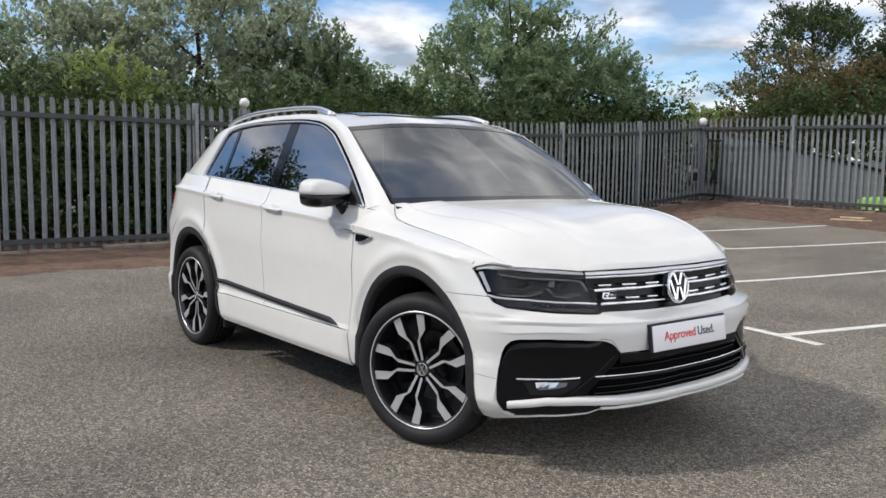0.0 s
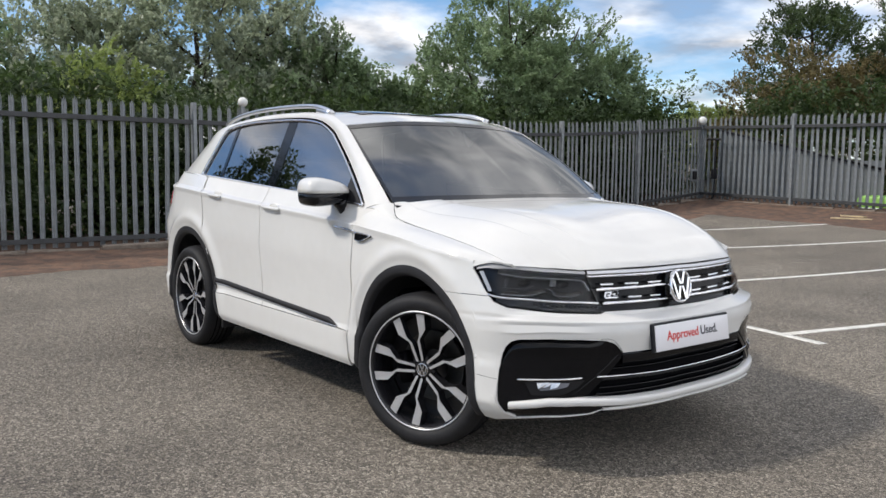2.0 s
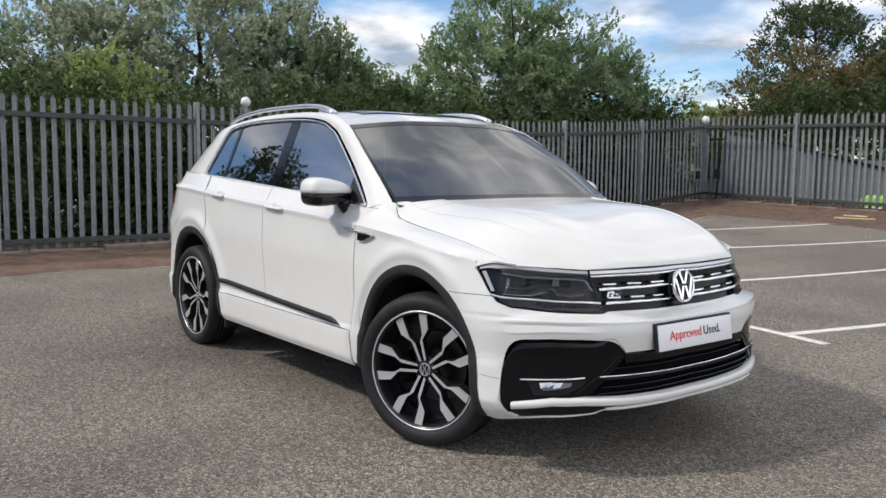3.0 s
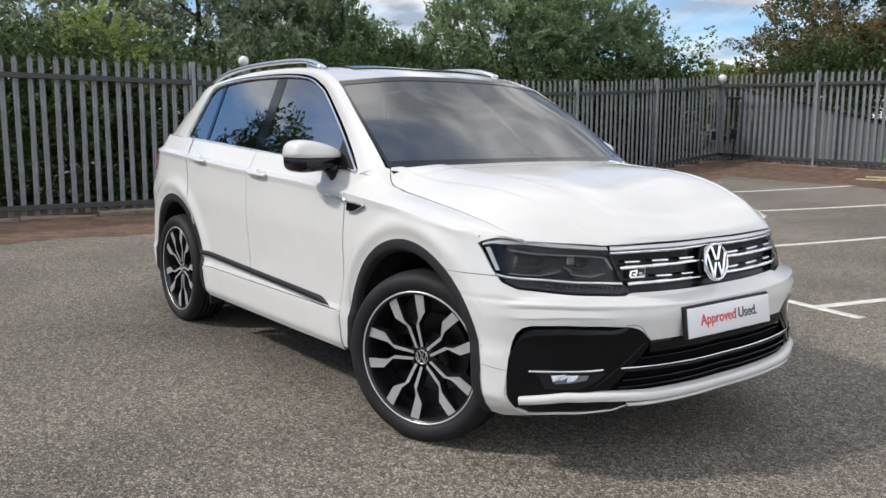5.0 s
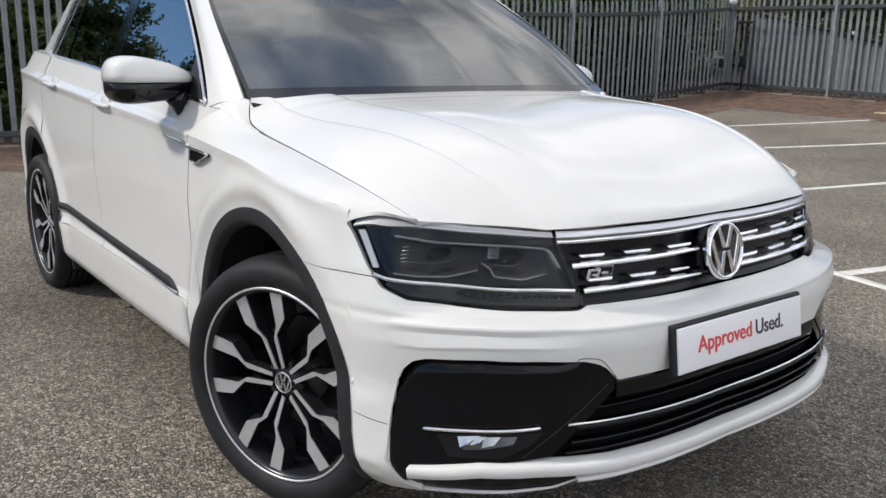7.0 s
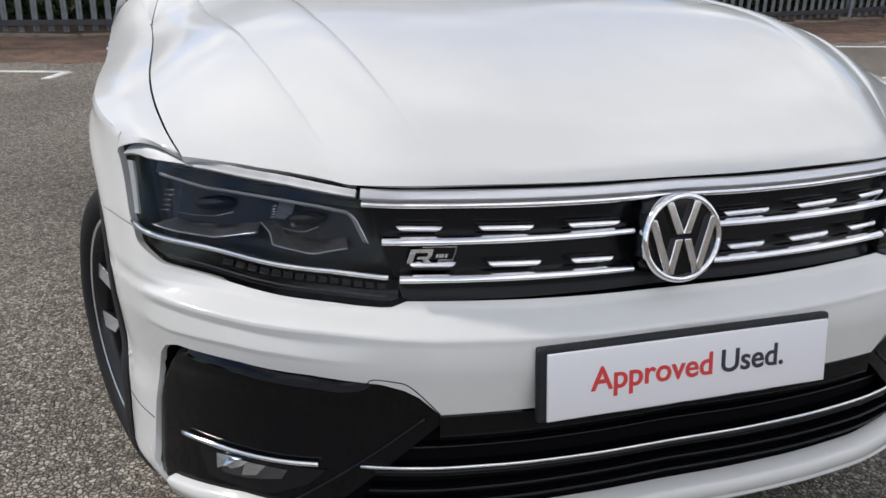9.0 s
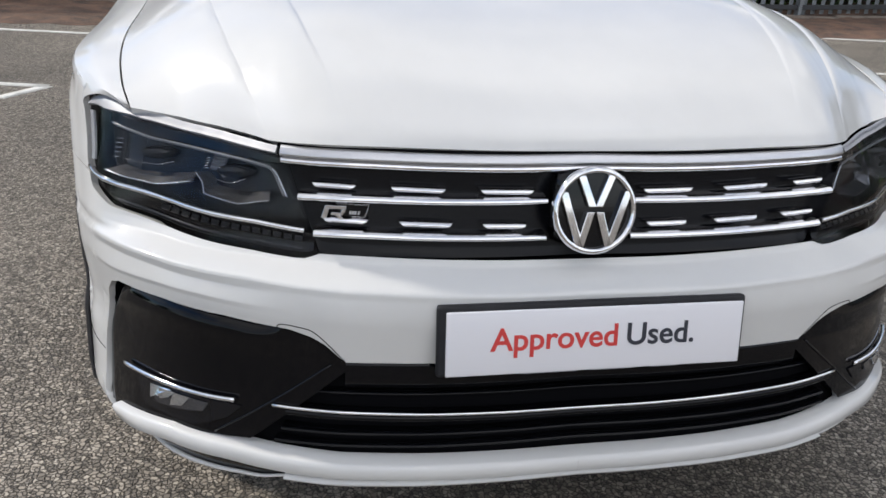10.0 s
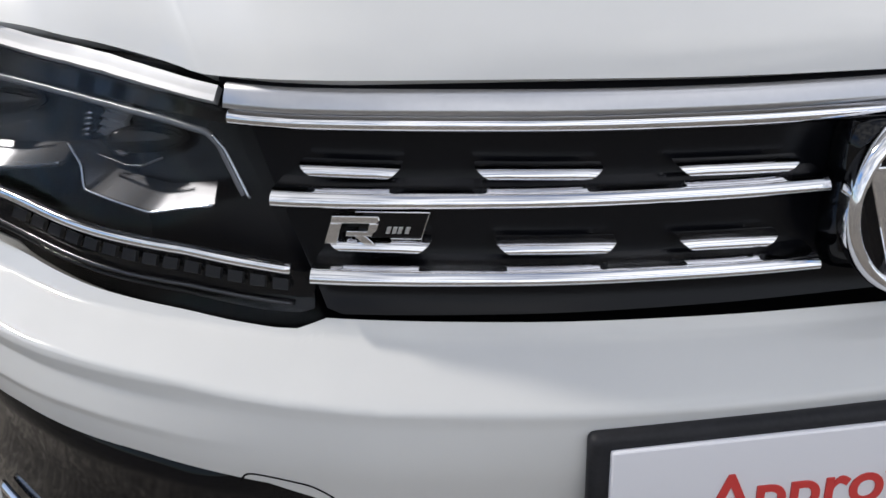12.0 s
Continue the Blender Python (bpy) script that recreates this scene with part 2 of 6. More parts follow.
def asphalt():
    """Surface-dressed tarmac: tan and grey chippings of about eight millimetres in dark binder."""
    m = bpy.data.materials.new("chipped_asphalt")
    m.use_nodes = True
    n, l = m.node_tree.nodes, m.node_tree.links
    p = n["Principled BSDF"]
    p.inputs["Roughness"].default_value = 0.85
    pos = n.new("ShaderNodeTexCoord")
    warp = n.new("ShaderNodeTexNoise"); warp.inputs["Scale"].default_value = 70; warp.inputs["Detail"].default_value = 3
    stones = n.new("ShaderNodeTexVoronoi"); stones.inputs["Scale"].default_value = 82
    edges = n.new("ShaderNodeTexVoronoi"); edges.feature = "DISTANCE_TO_EDGE"; edges.inputs["Scale"].default_value = 82
    shift = n.new("ShaderNodeVectorMath"); shift.operation = "MULTIPLY_ADD"
    shift.inputs[1].default_value = (0.016, 0.016, 0.016)
    l.new(pos.outputs["Object"], warp.inputs["Vector"]); l.new(warp.outputs["Color"], shift.inputs[0]); l.new(pos.outputs["Object"], shift.inputs[2])
    for s in (stones, edges):
        l.new(shift.outputs[0], s.inputs["Vector"])
    hue = n.new("ShaderNodeSeparateColor")
    l.new(stones.outputs["Color"], hue.inputs[0])
    ramp = n.new("ShaderNodeValToRGB")
    for k, (at, c) in enumerate(((0.0, (0.155, 0.136, 0.113)), (0.35, (0.275, 0.242, 0.200)), (0.7, (0.385, 0.338, 0.278)), (1.0, (0.53, 0.47, 0.39)))):
        e = ramp.color_ramp.elements[k] if k < 2 else ramp.color_ramp.elements.new(at)
        e.position, e.color = at, (*c, 1)
    l.new(hue.outputs[0], ramp.inputs[0])
    gap = n.new("ShaderNodeMapRange")
    gap.inputs["From Max"].default_value, gap.inputs["To Min"].default_value = 0.17, 0.16
    l.new(edges.outputs["Distance"], gap.inputs["Value"])
    stain = n.new("ShaderNodeTexNoise"); stain.inputs["Scale"].default_value = 0.55; stain.inputs["Detail"].default_value = 6
    l.new(pos.outputs["Object"], stain.inputs["Vector"])
    patch = n.new("ShaderNodeMapRange")
    patch.inputs["From Min"].default_value, patch.inputs["From Max"].default_value = 0.35, 0.65
    patch.inputs["To Min"].default_value, patch.inputs["To Max"].default_value = 0.72, 1.12
    l.new(stain.outputs["Fac"], patch.inputs["Value"])
    times = n.new("ShaderNodeMath"); times.operation = "MULTIPLY"
    l.new(gap.outputs[0], times.inputs[0]); l.new(patch.outputs[0], times.inputs[1])
    tint = n.new("ShaderNodeVectorMath"); tint.operation = "SCALE"
    l.new(ramp.outputs[0], tint.inputs[0]); l.new(times.outputs[0], tint.inputs["Scale"])
    l.new(tint.outputs[0], p.inputs["Base Color"])
    bp = n.new("ShaderNodeBump"); bp.inputs["Strength"].default_value, bp.inputs["Distance"].default_value = 1.0, 0.005
    hgt = n.new("ShaderNodeMath"); hgt.operation = "ADD"
    l.new(gap.outputs[0], hgt.inputs[0]); l.new(hue.outputs[1], hgt.inputs[1])
    l.new(hgt.outputs[0], bp.inputs["Height"]); l.new(bp.outputs[0], p.inputs["Normal"])
    return m


ASPHALT = asphalt()


# ---- building tools ----
def part(name, bm, material, parent=None, label="", smooth=True):
    me = bpy.data.meshes.new(name)
    if isinstance(bm, tuple):
        me.from_pydata(*bm)
        me.validate()
    else:
        bm.to_mesh(me)
        bm.free()
    me.materials.append(material)
    if smooth:
        me.polygons.foreach_set("use_smooth", [True] * len(me.polygons))
    ob = new(name, me)
    ob.parent = parent
    if label:
        ob["label"] = label
    return ob


def smoothstep(a, b, x):
    t = np.clip((np.asarray(x, float) - a) / (b - a), 0, 1)
    return t * t * (3 - 2 * t)


def curve(points):
    """A smooth curve through points, t from 0 to 1 along its length."""
    p = np.array(points, float)
    p = np.vstack([2 * p[0] - p[1], p, 2 * p[-1] - p[-2]])
    out = []
    for i in range(1, len(p) - 2):
        t = np.linspace(0, 1, 24, endpoint=False)[:, None]
        a, b, c, d = p[i - 1:i + 3]
        out.append(0.5 * (2 * b + (c - a) * t + (2 * a - 5 * b + 4 * c - d) * t**2 + (3 * b - a - 3 * c + d) * t**3))
    out = np.vstack(out + [p[-2:-1]])
    s = np.concatenate([[0], np.cumsum(np.linalg.norm(np.diff(out, axis=0), axis=1))])
    s /= s[-1]
    return lambda t: np.stack([np.interp(t, s, out[:, k]) for k in range(out.shape[1])], -1)


def grid_data(points, flange=0.0, centre=(-1.4, 0, 0.55), closed=False):
    """Vertices and faces of a sheet of points [i, j, 3], facing away from centre, with edges turned in by flange."""
    nu, nv = points.shape[:2]
    v = points.reshape(-1, 3)
    idx = np.arange(nu * nv).reshape(nu, nv)
    du = np.gradient(points, axis=0); dv = np.gradient(points, axis=1)
    nrm = np.cross(du, dv)
    ln = np.linalg.norm(nrm, axis=2, keepdims=True)
    nrm = nrm / np.where(ln < 1e-12, 1, ln)
    turn = np.sum(nrm * (points - np.array(centre))) < 0
    if turn:
        nrm = -nrm
    faces = [(idx[i, j], idx[i + 1, j], idx[i + 1, j + 1], idx[i, j + 1]) for i in range(nu - 1) for j in range(nv - 1)]
    verts = list(map(tuple, v))
    if flange:
        ring = [(i, 0) for i in range(nu)] + [(nu - 1, j) for j in range(1, nv)] + [(i, nv - 1) for i in range(nu - 2, -1, -1)] + [(0, j) for j in range(nv - 2, 0, -1)]
        base = len(verts)
        for i, j in ring:
            verts.append(tuple(points[i, j] - nrm[i, j] * flange))
        m = len(ring)
        for k in range(m):
            a, b = idx[ring[k]], idx[ring[(k + 1) % m]]
            faces.append((b, a, base + k, base + (k + 1) % m))
    if turn:
        faces = [f[::-1] for f in faces]
    rim = nu * nv
    return verts, [tuple(int(q) for q in f) for f in faces], rim


def sheet(name, points, material, parent, label="", flange=0.012, mirror=False, centre=(-1.4, 0, 0.55), thick=0.0):
    """One panel from a grid of points; mirror: its twin on the car's other flank."""
    verts, faces, rim = grid_data(points, flange, centre)
    obs = []
    for side in ((1, -1) if mirror else (1,)):
        vs = [(x, y * side, z) for x, y, z in verts]
        fs = faces if side == 1 else [f[::-1] for f in faces]
        bm = bmesh.new()
        bv = [bm.verts.new(q) for q in vs]
        for f in fs:
            if len({vs[k] for k in f}) < 3:
                continue
            try:
                bm.faces.new([bv[k] for k in f])
            except ValueError:
                pass
        bm.verts.index_update()
        if flange:
            for e in bm.edges:
                a, b = (q.index >= rim for q in e.verts)
                nf = [any(q.index >= rim for q in f.verts) for f in e.link_faces]
                if not a and not b and len(nf) == 2 and nf[0] != nf[1]:
                    e.smooth = False
        bmesh.ops.remove_doubles(bm, verts=bm.verts, dist=1e-5)
        obs.append(part(name, bm, material, parent, label))
    return obs


def coons(c0, c1, d0, d1, nu, nv):
    """A sheet between four curves: c0 and c1 run along v, d0 and d1 along u."""
    u, v = np.linspace(0, 1, nu), np.linspace(0, 1, nv)
    C0, C1, D0, D1 = c0(v), c1(v), d0(u), d1(u)
    U, V = u[:, None, None], v[None, :, None]
    ruled = (1 - U) * C0[None] + U * C1[None] + (1 - V) * D0[:, None] + V * D1[:, None]
    return ruled - ((1 - U) * (1 - V) * C0[0] + (1 - U) * V * C0[-1] + U * (1 - V) * C1[0] + U * V * C1[-1])


def tube_data(path, radius, sides=8, squash=1.0, up=(0, 0, 1), ends=True):
    """A swept bar round a line of points; radius may be one per point."""
    p = np.array(path, float)
    r = np.broadcast_to(np.asarray(radius, float), (len(p),))
    t = np.gradient(p, axis=0)
    t /= np.linalg.norm(t, axis=1, keepdims=True) + 1e-12
    u = np.array(up, float)
    a = np.cross(t, u)
    bad = np.linalg.norm(a, axis=1) < 1e-3
    a[bad] = np.cross(t[bad], (1, 0.3, 0))
    a /= np.linalg.norm(a, axis=1, keepdims=True)
    b = np.cross(a, t)
    ang = np.linspace(0, 2 * np.pi, sides, endpoint=False)
    v = p[:, None] + r[:, None, None] * (np.cos(ang)[None, :, None] * a[:, None] + squash * np.sin(ang)[None, :, None] * b[:, None])
    n = len(p)
    f = [(i * sides + k, i * sides + (k + 1) % sides, (i + 1) * sides + (k + 1) % sides, (i + 1) * sides + k) for i in range(n - 1) for k in range(sides)]
    if ends:
        f += [tuple(range(sides))[::-1], tuple((n - 1) * sides + k for k in range(sides))]
    return [tuple(q) for q in v.reshape(-1, 3)], f


def flip_y(data):
    return [(x, -y, z) for x, y, z in data[0]], [f[::-1] for f in data[1]]


def tube(name, path, radius, material, parent, label="", mirror=False, **kw):
    d = tube_data(path, radius, **kw)
    made = [part(name, (d[0], [], d[1]), material, parent, label)]
    if mirror:
        d = flip_y(d)
        made.append(part(name, (d[0], [], d[1]), material, parent, label))
    return made


def box_bm(size, at=(0, 0, 0), bevel=0.005, segments=2, turn=None):
    bm = bmesh.new()
    bmesh.ops.create_cube(bm, size=1)
    bmesh.ops.scale(bm, vec=size, verts=bm.verts)
    if bevel:
        bmesh.ops.bevel(bm, geom=bm.edges[:], offset=min(bevel, min(size) * 0.45), segments=segments, profile=0.6, affect="EDGES")
    m = Matrix.Translation(at) @ (turn or Matrix())
    bmesh.ops.transform(bm, matrix=m, verts=bm.verts)
    return bm


def lathe_data(profile, n=48, axis="y"):
    """A ring turned round the y axis from (radius, y) pairs."""
    pr = np.array(profile, float)
    ang = np.linspace(0, 2 * np.pi, n, endpoint=False)
    v = np.stack([np.outer(np.cos(ang), pr[:, 0]), np.broadcast_to(pr[:, 1], (n, len(pr))), np.outer(np.sin(ang), pr[:, 0])], -1)
    k = len(pr)
    f = [(i * k + j, i * k + j + 1, ((i + 1) % n) * k + j + 1, ((i + 1) % n) * k + j) for i in range(n) for j in range(k - 1)]
    return [tuple(q) for q in v.reshape(-1, 3)], f


def prism_bm(outline, y0, y1, bevel=0.0):
    """A plate with the given (x, z) outline between two depths in y."""
    bm = bmesh.new()
    lo = [bm.verts.new((x, y0, z)) for x, z in outline]
    hi = [bm.verts.new((x, y1, z)) for x, z in outline]
    n = len(outline)
    front = bm.faces.new(lo)
    bm.faces.new(hi[::-1])
    for i in range(n):
        bm.faces.new((lo[i], hi[i], hi[(i + 1) % n], lo[(i + 1) % n]))
    bmesh.ops.recalc_face_normals(bm, faces=bm.faces)
    if bevel:
        bmesh.ops.bevel(bm, geom=list(front.edges), offset=bevel, segments=2, profile=0.5, affect="EDGES")
    return bm


# ---- ground ----
def ground_height(x, y):
    return 0.0045 * np.maximum(0, np.minimum(y, 24) - 5) ** 2 + 0.012 * np.maximum(0, np.minimum(-x, 20) - 2)


def graded(reach, near, step):
    a = list(np.arange(-near, near + 1e-6, step))
    g, s = near, step
    while g < reach:
        s *= 1.35
        g += s
        a = [-g] + a + [g]
    return np.array(a)


gx, gy = graded(900, 26, 1.0), graded(900, 26, 1.0)
GX, GY = np.meshgrid(gx, gy, indexing="ij")
gpts = np.stack([GX, GY, ground_height(GX, GY)], -1)
gv, gf, _ = grid_data(gpts, 0, (0, 0, -50))
tagged(part("ground", (gv, [], gf), ASPHALT), "grey-tan chipped tarmac car park surface", "ground", kind="structure")


def strip_on_ground(name, a, b, width, rise=0.004, material=LINEPAINT, n=24):
    a, b = np.array(a, float), np.array(b, float)
    d = (b - a) / np.linalg.norm(b - a)
    s = np.array([-d[1], d[0]]) * width / 2
    t = np.linspace(0, 1, n)[:, None]
    rows = []
    for k in (-1, 1):
        p = a + (b - a) * t + s * k
        rows.append(np.column_stack([p, ground_height(p[:, 0], p[:, 1]) + rise]))
    v, f, _ = grid_data(np.stack(rows, 1), 0.006, (0, 0, -50))
    return part(name, (v, [], f), material)


BAY_LINES = [((-0.78, 3.09), (-0.03, 2.93)), ((-0.40, 3.06), (0.75, 8.0)), ((-2.95, 3.3), (-2.48, 5.58)), ((-2.48, 5.58), (-1.30, 10.4)),
             ((-5.30, 4.0), (-4.52, 8.48)), ((-4.52, 8.48), (-3.0, 11.6)), ((-7.75, 5.2), (-6.23, 10.51)), ((-6.23, 10.51), (-4.40, 13.8)),
             ((-4.00, -1.97), (-4.70, -6.0)), ((-4.00, -1.97), (-3.62, -2.18)), ((-6.29, -1.60), (-7.0, -6.0)), ((-6.29, -1.60), (-5.92, -1.75))]
for a, b in BAY_LINES:
    tagged(strip_on_ground("bay_line", a, b, 0.085), "worn white painted parking bay line on tarmac", "road marking", "parking bay lines", "structure")


# ---- the car: x forward from the front axle, y to its left, z up ----
car = tagged(new("car"), "white pearl compact SUV with black trim and steered front wheels", "car")

PLAN = curve([(0.855, 0), (0.852, 0.15), (0.843, 0.30), (0.816, 0.45), (0.765, 0.58), (0.688, 0.69), (0.575, 0.785), (0.42, 0.862), (0.20, 0.903), (-0.10, 0.915),
              (-0.6, 0.918), (-1.4, 0.922), (-2.2, 0.920), (-2.7, 0.910), (-3.05, 0.885), (-3.3, 0.84), (-3.47, 0.75), (-3.55, 0.6), (-3.58, 0.35), (-3.59, 0)])
_t = np.linspace(0, 1, 4000)
_p = PLAN(_t)
_d = np.gradient(_p, axis=0)
_n = np.stack([_d[:, 1], -_d[:, 0]], 1)
_n /= np.linalg.norm(_n, axis=1, keepdims=True)
for _ in range(2):
    _n = np.stack([np.convolve(np.pad(_n[:, k], 40, mode="edge"), np.ones(81) / 81, "valid") for k in (0, 1)], 1)
_front = _p[:, 0] > 0.3


def t_of_w(w):
    """Place along the nose, by half-width."""
    return np.interp(w, _p[_front, 1], _t[_front])


def t_of_x(x):
    """Place along the flank, by x."""
    return np.interp(-np.asarray(x, float), -_p[:, 0], _t)


def shoulder(x):
    return np.interp(x, [-3.6, -2.676, -1.748, -0.974, -0.44, -0.1, 0.2, 0.37, 0.6], [1.145, 1.108, 1.054, 1.02, 0.985, 0.955, 0.912, 0.876, 0.84])


def belt(x):
    return shoulder(np.minimum(x, -0.3)) + np.interp(x, [-3.2, -2.6, -0.5, -0.3], [0.10, 0.101, 0.100, 0.098])


FRONT_ARCH, REAR_ARCH = (-0.030, 0.357, 0.425, 0.468), (-2.681, 0.357, 0.490, 0.485)
ARCHES = (FRONT_ARCH, REAR_ARCH)


def bend(z, knots, values):
    """A line of straight pieces whose knots may move along the car."""
    r = values[0]
    for a, b, va, vb in zip(knots, knots[1:], values, values[1:]):
        r = r + (vb - va) * np.clip((z - a) / (b - a), 0, 1)
    return r


def inset(x, z):
    zs = shoulder(x)
    low = np.interp(z, [0.15, 0.24, 0.30, 0.44, 0.47, 0.60, 0.80], [0.10, 0.035, 0.002, 0.0, 0.014, 0.012, 0.003])
    rel = (z - zs)
    side = np.where(rel < 0, low + (0.014 * smoothstep(-0.25, -0.01, rel) - 0.006 * smoothstep(-0.035, 0.0, rel)) * (1 - 0.8 * smoothstep(-0.05, 0.32, x)), 0.011 + 0.020 * smoothstep(0, 0.02, rel) + 0.55 * np.maximum(0, rel))
    for cx, cz, ra, rb in ARCHES:
        d = np.hypot((x - cx) / ra, (z - cz) / rb)
        side = side - 0.020 * (1 - 0.5 * smoothstep(0.05, 0.38, x)) * np.exp(-((d - 1.14) / 0.09) ** 2) * smoothstep(0.2, 0.5, z)
    # the nose: a ledge above one crease, and at the corners a second crease below it
    upper = np.interp(x, [0.45, 0.53, 0.67, 0.736, 0.78, 0.81, 0.843, 0.86], [0.640, 0.643, 0.649, 0.649, 0.647, 0.642, 0.638, 0.636])
    lower = np.interp(x, [0.42, 0.564, 0.67, 0.736, 0.78], [0.592, 0.594, 0.607, 0.609, 0.604])
    foot, face = (0.15, 0.20, 0.25, 0.29, 0.34, 0.50), (0.14, 0.07, 0.02, 0.002, 0.008, 0.020)
    brow, back = (0.666, 0.68, 0.78, 0.88), (0.050, 0.060, 0.077, 0.086)
    plain = bend(z, (*foot, upper - 0.012, upper - 0.002, upper + 0.002, *brow), (*face, 0.0055, 0.003, 0.0045, *back))
    double = bend(z, (*foot, lower - 0.008, lower, lower + 0.003, upper - 0.017, upper - 0.004, upper + 0.002, *brow), (*face, 0.0075, 0.0045, 0.0050, 0.0090, 0.0052, 0.0060, *back))
    nose = plain + (double - plain) * smoothstep(0.81, 0.74, x)
    calm = bend(z, (*foot, lower, upper + 0.002, *brow), (*face, 0.006, 0.0075, *back))
    nose = calm + (nose - calm) * smoothstep(0.43, 0.56, x)
    corner = bend(z, (*foot, lower, upper + 0.002, 0.67, 0.69, 0.75, 0.80, 0.88), (*face, 0.006, 0.0075, 0.014, 0.020, 0.036, 0.058, 0.088))
    nose = nose + np.where(z > 0.62, corner - nose, 0) * smoothstep(0.66, 0.47, x) * smoothstep(0.635, 0.665, z)
    # the tops of the lamps lean back between grille and wing
    nose = nose + np.interp(x, [0.50, 0.553, 0.583, 0.638, 0.678, 0.712, 0.741, 0.761, 0.779, 0.795, 0.81], [0, 0.008, 0.018, 0.030, 0.037, 0.037, 0.030, 0.022, 0.013, 0.005, 0]) * np.clip((z - 0.735) / 0.115, 0, 1)
    k = smoothstep(0.15, 0.62, x)
    tail = smoothstep(-3.0, -3.45, x) * np.maximum(0, z - 0.85) * 0.30
    return (1 - k) * side + k * nose + tail


def fuller(p):
    """The front corners, filled out forwards and to the side ahead of the wheels."""
    p = np.array(p, float)
    x, w, z = p[..., 0], np.abs(p[..., 1]), p[..., 2]
    ahead, up = smoothstep(-0.12, 0.36, x), smoothstep(0.58, 0.68, z)
    forth = (1 - up) * np.interp(w, [0, 0.4, 0.58, 0.78], [0.014, 0.032, 0.032, 0.046]) + up * np.interp(w, [0, 0.45, 0.54, 0.80], [0.0, 0.008, 0.009, 0.044])
    aside = 0.0245 * smoothstep(0, 0.43, w) + 0.007 * smoothstep(0.72, 0.86, w)
    rise = 0.009 * smoothstep(0.1, 0.45, w) + 0.005 * smoothstep(0.6, 0.8, w)
    return p + ahead[..., None] * np.stack([forth, np.sign(p[..., 1]) * aside, rise], -1)


def wrap(t, z, out=0.0):
    t, z = np.broadcast_arrays(np.asarray(t, float), np.asarray(z, float))
    x, w = np.interp(t, _t, _p[:, 0]), np.interp(t, _t, _p[:, 1])
    nx, nw = np.interp(t, _t, _n[:, 0]), np.interp(t, _t, _n[:, 1])
    q = inset(x, z) - out
    return fuller(np.stack([x - nx * q, -(w - nw * q), z], -1))


def columns(t, low, high, nz, out=0.0):
    """A sheet on the flank or nose between two heights that vary along it."""
    t = np.asarray(t, float)
    f = np.linspace(0, 1, nz)
    z = low[:, None] * (1 - f) + high[:, None] * f
    return wrap(t[:, None], z, out)


def flank(x_front, x_rear, low, high, nx, nz, out=0.0, ease=False):
    """A sheet on the flank; all four bounds are functions, of z or of x."""
    a, b = np.meshgrid(np.linspace(0, 1, nx), np.linspace(0, 1, nz), indexing="ij")
    if ease:
        a = 0.5 - 0.5 * np.cos(np.pi * a)
    z = np.full(a.shape, 0.7)
    for _ in range(12):
        x = x_front(z) * (1 - a) + x_rear(z) * a
        z = low(x) * (1 - b) + high(x) * b
    return wrap(t_of_x(x), z, out)


def arch_edge(x, arch, floor=0.2):
    cx, cz, ra, rb = arch
    d = np.abs(np.asarray(x, float) - cx) / ra
    return np.where(d < 1, cz + rb * np.sqrt(np.maximum(0, 1 - d * d)), floor)


ARCH_F, ARCH_B = FRONT_ARCH[0] + FRONT_ARCH[2], FRONT_ARCH[0] - FRONT_ARCH[2]
SPLIT_X = FRONT_ARCH[0] + FRONT_ARCH[2] * math.sqrt(1 - ((0.735 - 0.357) / 0.468) ** 2)


# nose outlines, in half-width w and height z
T1 = t_of_x(SPLIT_X)
HL_IN = t_of_w(0.530)
HL_T = np.array([t_of_w(0.450), t_of_w(0.459), t_of_w(0.472), t_of_w(0.490), HL_IN, t_of_w(0.587), t_of_w(0.65), t_of_w(0.739), t_of_x(0.53), t_of_x(0.47), t_of_x(0.449), t_of_x(0.432), t_of_x(0.415), t_of_x(0.391), t_of_x(0.374), t_of_x(0.365)])
HL_LOW = np.array([0.678, 0.675, 0.671, 0.6705, 0.672, 0.675, 0.6775, 0.682, 0.693, 0.717, 0.743, 0.759, 0.781, 0.814, 0.836, 0.845])
HL_HIGH = np.array([0.681, 0.697, 0.724, 0.761, 0.845, 0.847, 0.850, 0.8545, 0.8625, 0.8665, 0.868, 0.868, 0.866, 0.860, 0.854, 0.848])
INT_T = np.array([0.0, t_of_w(0.400), t_of_w(0.432), t_of_w(0.455), t_of_w(0.49), t_of_w(0.60), t_of_w(0.70), t_of_x(0.575), t_of_x(0.548), t_of_x(0.527), t_of_x(0.512), t_of_x(0.505), t_of_x(0.500), t_of_x(0.490)])
INT_TOP = np.array([0.515, 0.511, 0.543, 0.557, 0.568, 0.577, 0.578, 0.568, 0.557, 0.534, 0.497, 0.45, 0.40, 0.255])


def bumper_low(t):
    x = np.interp(t, _t, _p[:, 0])
    z = np.interp(t, INT_T, INT_TOP)
    z = np.where(t > INT_T[-1], np.interp(x, [ARCH_F, ARCH_F + 0.02, 0.478, 0.490], [0.36, 0.215, 0.205, 0.255]), z)
    return np.where(x < ARCH_F, arch_edge(x, FRONT_ARCH), z)


def bumper_high(t):
    x = np.interp(t, _t, _p[:, 0])
    return np.where(t < HL_T[0], np.interp(t, [0, HL_T[0]], [0.676, 0.677]), np.where(x < 0.4545, 0.735, np.interp(t, HL_T, HL_LOW - 0.0015)))


